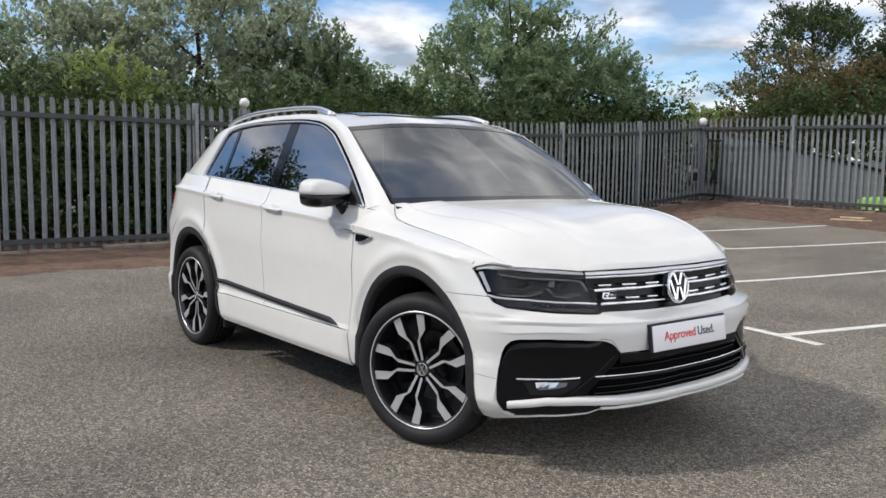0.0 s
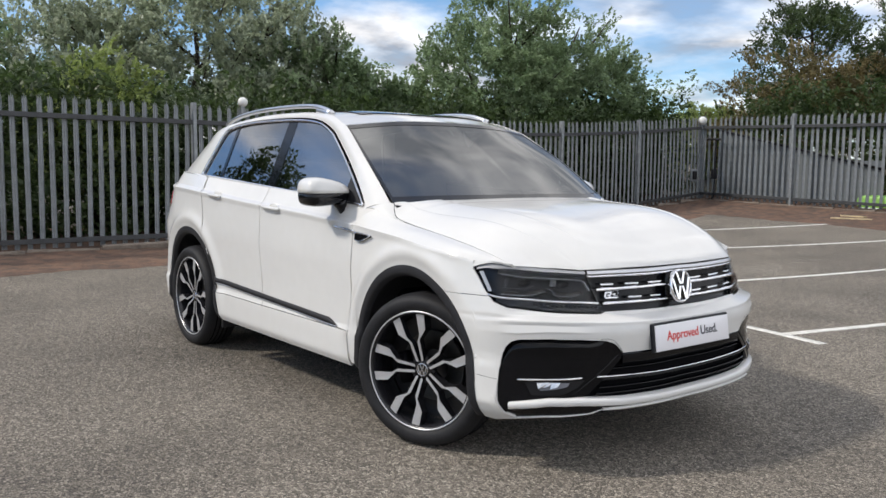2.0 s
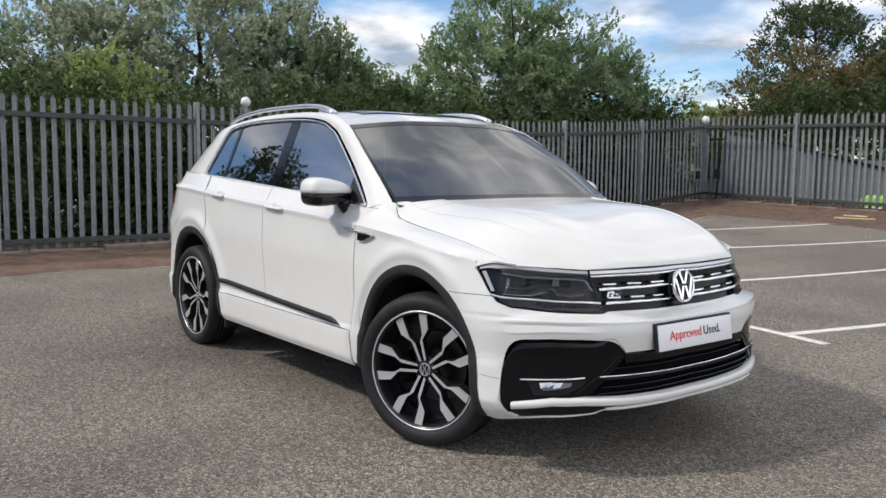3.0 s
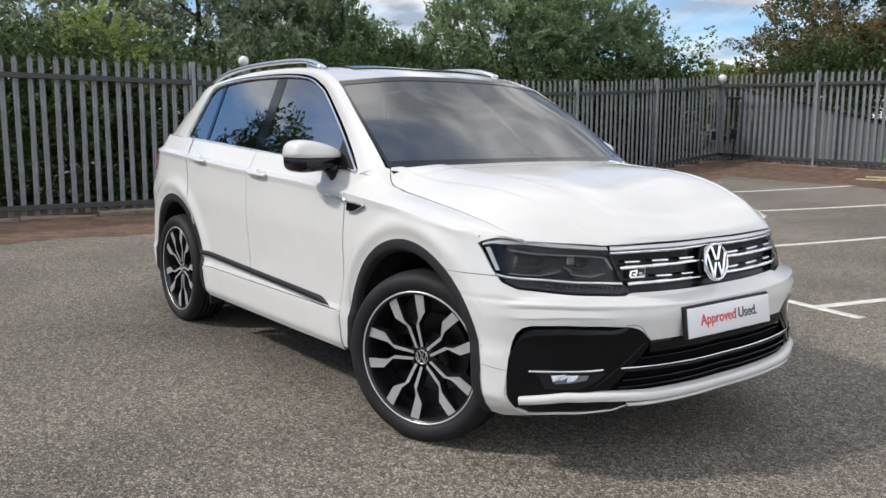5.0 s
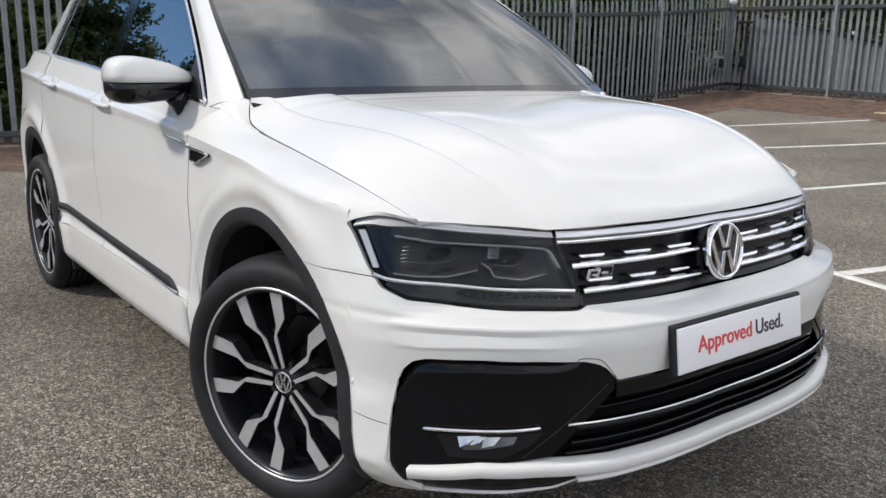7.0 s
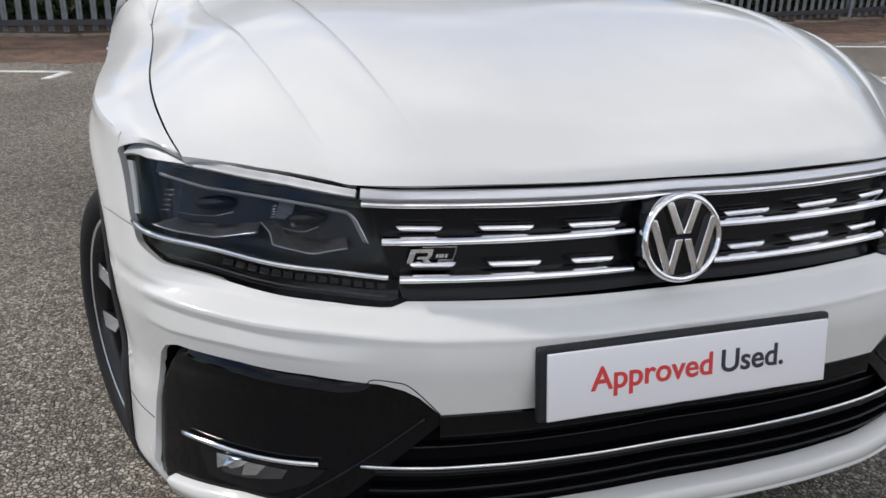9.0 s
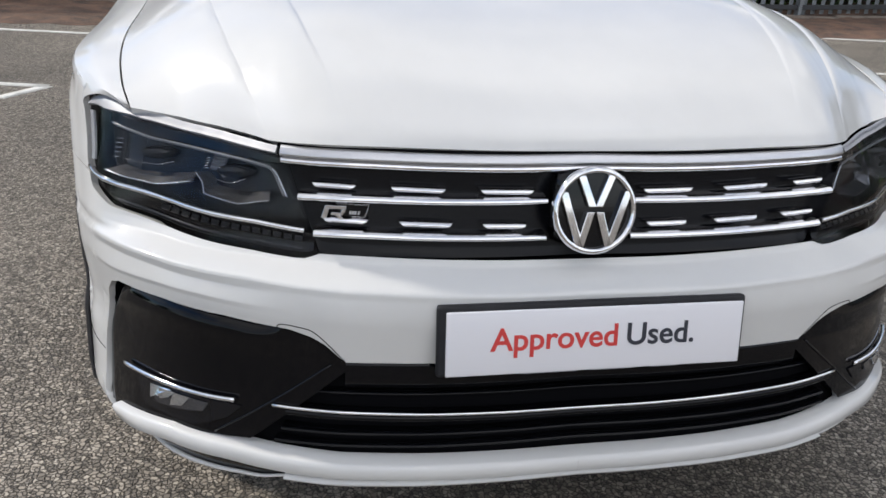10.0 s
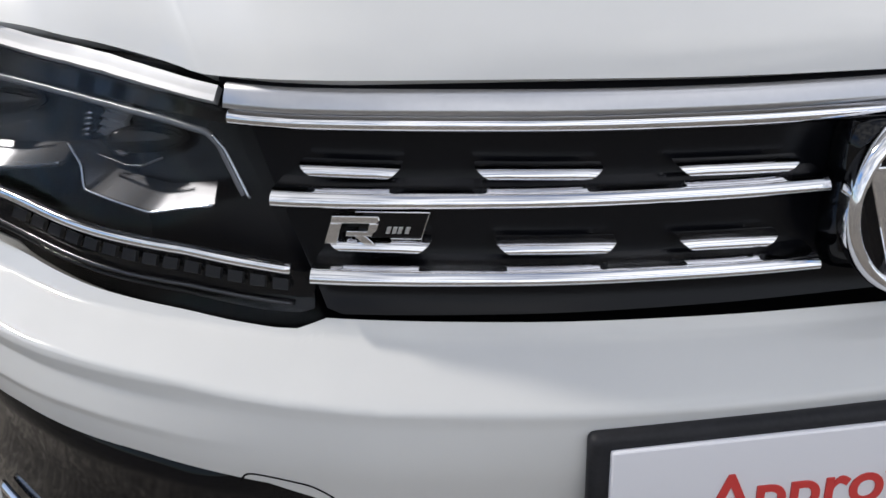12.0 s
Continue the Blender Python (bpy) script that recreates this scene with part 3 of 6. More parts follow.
bt = np.unique(np.concatenate([HL_T[:9], np.linspace(0, INT_T[1], 18), np.linspace(INT_T[1], INT_T[4], 12), np.linspace(INT_T[4], INT_T[7], 26), np.linspace(INT_T[7], INT_T[-1], 34), np.linspace(INT_T[-1], t_of_x(ARCH_F + 0.02), 10), np.linspace(t_of_x(ARCH_F + 0.02), t_of_x(ARCH_F), 4), np.linspace(t_of_x(ARCH_F), T1, 26)]))
body = part("body_shell", box_bm((2.0, 1.5, 0.25), (-1.35, 0, 0.36), 0.08), PLASTIC, car, "black underbody and sills")
sheet("front_bumper", columns(bt, bumper_low(bt), bumper_high(bt), 64), PAINT, car, mirror=True)

# front wings
def wing_low(x):
    return np.where(x > SPLIT_X, 0.7375, np.where(x < ARCH_B + 0.003, 0.285, arch_edge(x, FRONT_ARCH)))


def wing_high(x):
    hl = np.interp(t_of_x(x), HL_T, HL_LOW)
    return np.where(x > 0.3625, np.minimum(hl - 0.002, shoulder(x)), shoulder(x))


_r = FRONT_ARCH[2] - 0.0025
wx = np.unique(np.concatenate([np.linspace(0.4485, 0.3631, 22), [0.3624], np.linspace(0.358, SPLIT_X, 8), FRONT_ARCH[0] + _r * np.cos(np.linspace(np.arccos((SPLIT_X - FRONT_ARCH[0]) / _r), np.pi, 50)), np.linspace(FRONT_ARCH[0] - _r, -0.507, 8)]))[::-1]
sheet("front_wing", columns(t_of_x(wx), wing_low(wx), wing_high(wx), 22), PAINT, car, mirror=True)
crease = lambda u: wrap(t_of_x(0.365 + u * (-0.505 - 0.365)), shoulder(0.365 + u * (-0.505 - 0.365)))
SHUT = curve([(0.500, -0.745, 0.864), (0.40, -0.768, 0.898), (0.2, -0.791, 0.948), (0, -0.800, 0.986), (-0.16, -0.804, 1.012), (-0.272, -0.797, 1.034), (-0.312, -0.783, 1.070), (-0.330, -0.771, 1.101)])
WING_TOP = curve([(0.499, -0.7485, 0.865), (0.40, -0.7715, 0.898), (0.2, -0.7945, 0.947), (0, -0.8035, 0.985), (-0.2, -0.8085, 1.016), (-0.31, -0.822, 1.043), (-0.40, -0.838, 1.072)])
cu = np.linspace(0, 1, 40)
c_a, c_b = crease(cu), fuller(WING_TOP(cu))
mid = 0.5 * (c_a + c_b) + np.array([0, -0.003, 0.008])
tx = np.linspace(0.503, 0.3624, 16)
ta, tq = wrap(t_of_x(tx), np.interp(t_of_x(tx), HL_T, HL_HIGH) + 0.0015), np.linspace(0, 1, 16)[:, None]
tb = curve([c_b[0], mid[0], c_a[0]])(tq[:, 0])
sheet("wing_point", np.stack([ta, (ta + tb) / 2 + np.array([0, 0, 0.003]), tb], 1), PAINT, car, mirror=True, flange=0.004)
sheet("wing_top", np.stack([curve(r)(np.linspace(0, 1, 8)) for r in np.stack([c_a, mid, c_b], 1)]), PAINT, car, mirror=True, flange=0.008)

# doors, sill, rear quarter
door_front = lambda z: np.interp(z, [0.9, 0.985, 1.075], [-0.515, -0.515, -0.405])
mid_gap = lambda z: np.interp(z, [0.4, 1.2], [-1.505, -1.56])
mid_gap_b = lambda z: mid_gap(z) - 0.006
rear_gap = lambda z: np.where(z < 0.36, -2.181, np.where(z < 0.72, -2.681 + 0.50 * np.sqrt(np.maximum(0, 1 - ((z - 0.357) / 0.495) ** 2)), np.interp(z, [0.72, 1.2], [-2.341, -2.50])))
sill_top = lambda x: np.full(np.shape(x), 0.447)
belt_f = lambda x: belt(x)
sheet("front_door", flank(door_front, mid_gap, sill_top, belt_f, 40, 150), PAINT, car, mirror=True)
sheet("rear_door", flank(mid_gap_b, rear_gap, sill_top, belt_f, 40, 150), PAINT, car, mirror=True)
sheet("sill_panel", flank(lambda z: np.full(np.shape(z), -0.513), lambda z: np.interp(z, [0.25, 0.447], [-2.115, -2.175]), lambda x: np.full(np.shape(x), 0.265), lambda x: np.full(np.shape(x), 0.443), 50, 12, out=0.004), PAINT, car, mirror=True)

rq_front = lambda z: rear_gap(z) - 0.006
qa = np.unique(np.concatenate([np.linspace(-2.195, -2.681, 30), -2.681 - 0.4885 * np.sin(np.linspace(0, np.pi / 2, 24)), [-3.171, -3.175], np.linspace(-3.2, -3.4, 8)]))[::-1]
q_low = np.where(qa < -3.1705, 0.25, arch_edge(qa, REAR_ARCH, floor=0.40))
qz_hi = belt(qa)
f = np.linspace(0, 1, 140)
qz = q_low[:, None] * (1 - f) + qz_hi[:, None] * f
qx = np.minimum(qa[:, None], rq_front(qz))
sheet("rear_quarter", wrap(t_of_x(qx), qz), PAINT, car, mirror=True, flange=0.008)
rt = np.linspace(t_of_x(-3.4), 1, 20)
sheet("rear_bumper", columns(rt, np.full(20, 0.25), np.full(20, 0.72), 12), PAINT, car, mirror=True)
sheet("tailgate", columns(rt, np.full(20, 0.724), np.full(20, 1.235), 12), PAINT, car, mirror=True)
lt = np.linspace(t_of_x(-3.20), t_of_x(-3.52), 14)
sheet("tail_light", columns(lt, np.interp(np.linspace(0, 1, 14), [0, 1], [0.99, 0.93]), np.full(14, 1.085), 8, out=0.008), RED, car, "red tail light cluster", mirror=True)

# bonnet
nb_u, nb_v = 69, 121
lamp_w = np.array([0.548, 0.575, 0.60, 0.64, 0.68, 0.72, 0.755])
lamp_top = wrap(t_of_w(lamp_w), np.interp(t_of_w(lamp_w), HL_T, HL_HIGH) + 0.0045, -0.003)
lamp_top = 2 * lamp_top - fuller(lamp_top)
bon = coons(curve([(0.772, 0, 0.861), (0.766, -0.2, 0.860), (0.750, -0.37, 0.857), (0.729, -0.45, 0.8545), *lamp_top, (0.500, -0.745, 0.864)]),
            curve([(-0.172, 0, 1.112), (-0.192, -0.3, 1.112), (-0.256, -0.6, 1.1075), (-0.330, -0.771, 1.101)]),
            curve([(0.772, 0, 0.861), (0.748, 0, 0.893), (0.60, 0, 0.953), (0.2, 0, 1.041), (-0.172, 0, 1.112)]), SHUT, nb_u, nb_v)
vv = np.linspace(0, 1, nb_u)[:, None]
cr = np.linspace(0, 1, nb_v)[None, :]
bon[:, :, 2] += 4 * cr * (1 - cr) * (0.020 + 0.022 * np.sin(np.pi * vv)) * smoothstep(-0.02, 0.16, vv) * (1 - 0.6 * vv)
bon[:, :, 2] += 0.027 * np.sin(np.pi * vv ** 1.15) * smoothstep(0.0, 0.6, cr) * (1 - np.clip((cr - 0.62) / 0.38, 0, 1) ** 2)
# between the folds the sheet is all but flat across
flat_c = 0.52
level = np.stack([np.interp(flat_c, cr[0], row) for row in bon[:, :, 2]])[:, None] + 0.007 * (1 - (cr / flat_c) ** 2)
bon[:, :, 2] += np.where(cr < flat_c, level - bon[:, :, 2], 0) * smoothstep(0.03, 0.30, vv)
# ease the sheet: least bending between its edges, held to the shape above at the nose
ev, ec = 18, 31
rough = bon[::4, ::4]
cell = np.arange(ev * ec).reshape(ev, ec)
stiff = np.zeros((ev * ec, ev * ec))
for r, c, w in (((0, 1, 2), (0, 0, 0), (1, -2, 1)), ((0, 0, 0), (0, 1, 2), (1, -2, 1)), ((0, 0, 1, 1), (0, 1, 0, 1), (1.4, -1.4, -1.4, 1.4))):
    at = [cell[p:ev - max(r) + p, q:ec - max(c) + q].ravel() for p, q in zip(r, c)]
    for p, wp in zip(at, w):
        for q, wq in zip(at, w):
            np.add.at(stiff, (p, q), wp * wq)
hold = np.broadcast_to(10 ** np.interp(np.linspace(0, 1, ev), [0, 0.10, 0.25, 0.45, 1], [1.5, 1.0, -1.0, -3.0, -4.5])[:, None], (ev, ec)).copy()
hold[:, -1] = hold[[0, -1], :] = 1e5
even = stiff.copy()
for p, q in zip(cell[:, 0], cell[:, 1]):
    even[[p, q], [p, q]] += 4
    even[[p, q], [q, p]] -= 4
eased = rough.copy()
for axis, spring in ((0, even), (1, stiff), (2, even)):
    eased[:, :, axis] = np.linalg.solve(spring + np.diag(hold.ravel()), hold.ravel() * rough[:, :, axis].ravel()).reshape(ev, ec)
eased[:, 0, 1] = 0


def refine(g, n):
    """A grid drawn finer along its first axis by a cubic through its rows."""
    q = np.linspace(0, len(g) - 1, n)
    i = np.minimum(q.astype(int), len(g) - 2)
    e = np.concatenate([[2 * g[0] - g[1]], g, [2 * g[-1] - g[-2]]])
    f = (q - i)[:, None, None]
    p, r, s, u = e[i], e[i + 1], e[i + 2], e[i + 3]
    return r + 0.5 * f * (s - p + f * (2 * p - 5 * r + 4 * s - u + f * (3 * (r - s) + u - p)))


bon = bon + refine(refine(eased - rough, nb_u).swapaxes(0, 1), nb_v).swapaxes(0, 1)
bon[:, :, 2] += 0.019 * np.sin(np.pi * cr ** 2.2) * np.sin(np.pi * vv ** 0.75) ** 1.2
bon = fuller(bon)
# two pressed folds a side; the columns of the sheet run along them
FOLDS = (([-0.30, -0.02, 0.28, 0.405, 0.525, 0.63, 0.69, 0.80], [0.535, 0.523, 0.504, 0.485, 0.462, 0.437, 0.420, 0.385], 0.0052),
         ([-0.30, 0.135, 0.357, 0.49, 0.60, 0.67, 0.80], [0.712, 0.662, 0.630, 0.600, 0.568, 0.544, 0.490], 0.0060))
folded = np.empty((nb_u, 200, 3))
for r in range(nb_u):
    row, w_row = bon[r], -bon[r, :, 1]
    at = np.linspace(0, 1, nb_v)
    cuts = [0.0] + [float(np.interp(0, w_row - np.interp(row[:, 0], fx, fw), at)) for fx, fw, _ in FOLDS] + [1.0]
    v_new = np.concatenate([a + (b - a) * (np.linspace(0, 1, m, endpoint=False) ** (0.6 if k == 0 else 1.0)) for k, (a, b, m) in enumerate(zip(cuts, cuts[1:], (70, 60, 69)))] + [[1.0]])
    pts = np.stack([np.interp(v_new, at, row[:, k]) for k in range(3)], -1)
    for (fx, fw, step), c in zip(FOLDS, cuts[1:3]):
        d = -pts[:, 1] - np.interp(c, at, w_row)
        fade = smoothstep(0.76, 0.50, np.interp(c, at, row[:, 0])) * smoothstep(1.0, 0.94, c)
        pts[:, 2] += fade * step * np.where(d > 0, 1 - np.exp(-np.maximum(d, 0) / 0.008), 0) * smoothstep(0.18, 0.02, d)
    folded[r] = pts
bon = folded
bon_full = np.concatenate([bon[:, ::-1], bon[:, 1:] * np.array([1, -1, 1])], 1)
sheet("bonnet", bon_full, PAINT, car, "white bonnet with pressed feature lines", flange=0.018)

# greenhouse
def g_side(x, z, out=0.0):
    return np.stack([x, -(0.838 - 0.40 * (z - 1.084) + out), z], -1)


WS_BASE = curve([(-0.185, 0, 1.108), (-0.205, -0.3, 1.108), (-0.265, -0.6, 1.105), (-0.335, -0.775, 1.100)])
WS_TOP = curve([(-0.88, 0, 1.545), (-0.895, -0.35, 1.537), (-0.955, -0.665, 1.505)])
WS_MID = curve([(-0.185, 0, 1.108), (-0.52, 0, 1.345), (-0.88, 0, 1.545)])
WS_SIDE = curve([(-0.335, -0.775, 1.100), (-0.64, -0.735, 1.318), (-0.955, -0.665, 1.505)])
ws = coons(WS_BASE, WS_TOP, WS_MID, WS_SIDE, 30, 30)
ws_full = np.concatenate([ws[:, ::-1], ws[:, 1:] * np.array([1, -1, 1])], 1)
screen = sheet("windscreen", ws_full, SCREEN, car, "sloping laminated windscreen", flange=0.0)[0]
screen.visible_shadow = False
fine = coons(WS_BASE, WS_TOP, WS_MID, WS_SIDE, 61, 61) + np.array([0.0015, 0, 0.002])
for a in (fine[:5, :], fine[-4:, :], fine[4:-3, -2:]):
    sheet("screen_border", a, FRIT, screen, flange=0.004, mirror=True)

ROOF_SIDE = curve([(-0.962, -0.668, 1.510), (-1.2, -0.628, 1.577), (-1.6, -0.607, 1.607), (-2.2, -0.597, 1.602), (-2.85, -0.58, 1.540)])
roof = coons(curve([(-0.887, 0, 1.550), (-0.902, -0.35, 1.542), (-0.962, -0.668, 1.510)]), curve([(-2.98, 0, 1.562), (-2.95, -0.3, 1.556), (-2.85, -0.58, 1.540)]),
             curve([(-0.887, 0, 1.550), (-1.25, 0, 1.612), (-1.9, 0, 1.632), (-2.5, 0, 1.610), (-2.98, 0, 1.562)]), ROOF_SIDE, 40, 24)
sheet("roof", np.concatenate([roof[:, ::-1], roof[:, 1:] * np.array([1, -1, 1])], 1), PAINT, car, flange=0.01)
sun_roof = roof[4:30, :18] + np.array([0, 0, 0.006])
sheet("sunroof", np.concatenate([sun_roof[:, ::-1], sun_roof[:, 1:] * np.array([1, -1, 1])], 1), GLOSS, car, "dark glass panoramic sunroof", flange=0.01)

DLO = [(-0.513, 1.086), (-0.605, 1.158), (-0.789, 1.288), (-1.00, 1.425), (-1.10, 1.478), (-1.286, 1.535), (-1.617, 1.560), (-2.128, 1.560), (-2.45, 1.535), (-2.555, 1.50), (-2.63, 1.37), (-2.70, 1.212)]
dlo_curve = curve(DLO)
_dl = dlo_curve(np.linspace(0, 1, 400))
dlo_top = lambda x: np.interp(-x, -_dl[:, 0], _dl[:, 1])
dlo_low = lambda x: np.interp(x, [-2.70, -2.418, -1.436, -0.513], [1.209, 1.196, 1.141, 1.084])
inner = lambda u: (lambda q: g_side(q[:, 0], q[:, 1], 0.004))(curve([(-0.475, 1.075), (-0.59, 1.172), (-0.775, 1.305), (-1.0, 1.448), (-1.10, 1.498), (-1.29, 1.553), (-1.62, 1.577), (-2.13, 1.577), (-2.46, 1.553), (-2.58, 1.51), (-2.66, 1.37), (-2.74, 1.20)])(u))
outer = curve([(-0.345, -0.785, 1.098), (-0.46, -0.768, 1.190), (-0.66, -0.735, 1.330), (-0.90, -0.68, 1.478), (-0.99, -0.664, 1.520), (-1.22, -0.630, 1.582), (-1.62, -0.612, 1.609), (-2.2, -0.602, 1.604), (-2.85, -0.587, 1.540), (-2.98, -0.62, 1.45), (-3.16, -0.68, 1.29), (-3.24, -0.715, 1.20)])
fu = np.linspace(0, 1, 90)
i_pts, o_pts = inner(fu), outer(fu)
m_pts = 0.5 * (i_pts + o_pts) + np.array([0, -0.010, 0.006])
sheet("side_frame", np.stack([curve(r)(np.linspace(0, 1, 9)) for r in np.stack([i_pts, m_pts, o_pts], 1)]), PAINT, car, "white roof pillars and cant rail", mirror=True, flange=0.02)
# shoulder infill behind the rear side window, rear screen, spoiler
back_edge = curve([(-2.85, -0.58, 1.540), (-3.0, -0.615, 1.44), (-3.17, -0.675, 1.28), (-3.26, -0.71, 1.18)])
sheet("rear_screen", coons(curve([(-2.98, 0, 1.555), (-2.95, -0.3, 1.55), (-2.85, -0.58, 1.535)]), curve([(-3.50, 0, 1.18), (-3.46, -0.35, 1.18), (-3.26, -0.71, 1.18)]),
                           curve([(-2.98, 0, 1.555), (-3.25, 0, 1.38), (-3.50, 0, 1.18)]), back_edge, 16, 16), GLOSS, car, "dark rear window", mirror=True, flange=0)
sheet("roof_spoiler", coons(curve([(-2.97, 0, 1.570), (-2.94, -0.3, 1.563), (-2.84, -0.52, 1.548)]), curve([(-3.20, 0, 1.520), (-3.17, -0.3, 1.515), (-3.02, -0.52, 1.495)]),
                            curve([(-2.97, 0, 1.570), (-3.20, 0, 1.520)]), curve([(-2.84, -0.52, 1.548), (-3.02, -0.52, 1.495)]), 6, 12), PAINT, car, mirror=True, flange=0.02)


def pane(name, xa, xb, material, out, label="", n=30):
    x = np.linspace(xa, xb, n)
    fz = np.linspace(0, 1, 14)
    z = dlo_low(x)[:, None] * (1 - fz) + dlo_top(x)[:, None] * fz
    made = sheet(name, g_side(np.broadcast_to(x[:, None], z.shape), z, out), material, car, label, mirror=True, flange=0.0)
    return made


pane("mirror_sail", -0.515, -0.72, PLASTIC, 0.000)
for ob in pane("front_side_window", -0.72, -1.545, SIDEGLASS, -0.006, "tinted front side window") + pane("rear_side_window", -1.66, -2.36, SIDEGLASS, -0.006, "tinted rear side window") + pane("quarter_light", -2.40, -2.70, SIDEGLASS, -0.006, "small tinted rear quarter window"):
    ob.visible_shadow = False
pane("door_pillar", -1.545, -1.66, GLOSS, -0.004, "gloss black door pillar", n=6)
pane("window_divider", -2.36, -2.40, GLOSS, -0.002, n=4)
ring = np.concatenate([dlo_curve(np.linspace(0, 1, 120)), np.stack([np.linspace(-2.70, -0.513, 60), dlo_low(np.linspace(-2.70, -0.513, 60))], 1)[1:]])
tube("window_surround", g_side(ring[:, 0], ring[:, 1], 0.004), 0.0075, CHROME, car, "chrome window surround", mirror=True, sides=6)

# belt shelf between flank and glass
bx = np.linspace(-0.40, -3.12, 60)
shelf_a = wrap(t_of_x(bx), belt(bx))
shelf_b = g_side(bx, belt(bx) + 0.004, -0.012)
sheet("belt_moulding", np.stack([shelf_a, 0.5 * (shelf_a + shelf_b) + np.array([0, 0, 0.003]), shelf_b], 1), PAINT, car, mirror=True, flange=0.0)

# roof rails
rx = np.linspace(0, 1, 40)
rail_line = curve([(-1.22, -0.600, 1.590), (-1.30, -0.597, 1.615), (-1.45, -0.594, 1.640), (-1.75, -0.590, 1.650), (-2.2, -0.585, 1.645), (-2.55, -0.578, 1.617), (-2.75, -0.572, 1.575)])(rx)
tube("roof_rail", rail_line, 0.017, SATIN, car, "satin silver roof rail", mirror=True, sides=10, squash=0.8)
foot = curve([(-1.24, -0.600, 1.583), (-1.34, -0.597, 1.606), (-1.40, -0.596, 1.612)])(np.linspace(0, 1, 8))
tube("rail_foot", foot, np.linspace(0.022, 0.012, 8), SATIN, car, mirror=True, sides=8, squash=1.3)

# wheel arch trims and liners
def arch_trim(arch, front_drop, rear_drop):
    cx, cz, ra, rb = arch
    ang = np.linspace(0, np.pi, 60)
    pts = []
    for k in range(6):
        q = 1.014 - 0.115 * k / 5
        xs = np.concatenate([np.linspace(front_drop[0], 0, 5)[:-1] + cx + ra * q, cx + ra * q * np.cos(ang), cx - ra * q - np.linspace(0, rear_drop[0], 5)[1:]])
        zs = np.concatenate([np.linspace(front_drop[1], cz, 5)[:-1], cz + rb * q * np.sin(ang), np.linspace(cz, rear_drop[1], 5)[1:]])
        pts.append(wrap(t_of_x(xs), zs, 0.004 + 0.004 * (k in (1, 2, 3)) - 0.022 * (k == 5)))
    return np.stack(pts, 1)


for arch, fd, rd in ((FRONT_ARCH, (0.022, 0.215), (0.010, 0.27)), (REAR_ARCH, (0.065, 0.27), (0.02, 0.25))):
    cx = arch[0]
    sheet("wheel_arch_trim", arch_trim(arch, fd, rd), PLASTIC, car, "black plastic wheel arch moulding", mirror=True, flange=0.015)
    ang = np.linspace(-0.20, np.pi + 0.20, 40)
    lx, lz = cx + arch[2] * 0.93 * np.cos(ang), arch[1] + arch[3] * 0.93 * np.sin(ang)
    edge = wrap(t_of_x(lx), lz, -0.02)
    liner = np.stack([edge, np.stack([lx, np.full(40, -0.7), lz], -1), np.stack([lx, np.full(40, -0.55), lz], -1)], 1)
    sheet("wheel_arch_liner", liner, PLASTIC, car, mirror=True, flange=0, centre=(cx, -0.7, 5))
    # near-black disc closes the arch; its colour carries the shade within
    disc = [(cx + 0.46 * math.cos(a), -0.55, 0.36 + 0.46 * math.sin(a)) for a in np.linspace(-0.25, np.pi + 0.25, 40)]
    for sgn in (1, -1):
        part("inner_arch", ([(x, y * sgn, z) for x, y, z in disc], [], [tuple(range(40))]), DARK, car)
# body-colour corner at the foot of the windscreen pillar
cq = np.linspace(0, 1, 18)
k_low = curve([(-0.20, -0.811, 1.016), (-0.31, -0.822, 1.043), (-0.40, -0.838, 1.072), (-0.45, -0.844, 1.076)])(cq)
k_top = curve([(-0.20, -0.8065, 1.018), (-0.275, -0.7995, 1.036), (-0.315, -0.786, 1.071), (-0.333, -0.7745, 1.1005), (-0.352, -0.787, 1.101)])(cq)
k_mid = (k_low + k_top) / 2 + np.array([0, -0.004, 0.005]) * np.sin(np.pi * np.minimum(1, cq * 1.3) / 2)[:, None]
sheet("scuttle_corner", np.stack([curve(r)(np.linspace(0, 1, 7)) for r in np.stack([k_low, k_mid, k_top], 1)]), PAINT, car, mirror=True, flange=0.008)
# shut line between bumper and wing, lower bumper joint
tube("bumper_joint", wrap(t_of_x(np.linspace(0.405, 0.496, 16)), np.linspace(0.405, 0.394, 16), 0.0002), 0.0008, DARK, car, mirror=True, sides=5)

# ---- wheels ----
def spoke_outline():
    """One of a twin pair: narrow at the hub, stepping wide towards the rim; (across, along)."""
    left = [(0.006, 0.037), (0.013, 0.128), (0.035, 0.162), (0.046, 0.262)]
    right = [(0.090, 0.255), (0.077, 0.178), (0.031, 0.136), (0.021, 0.040)]
    return left + right


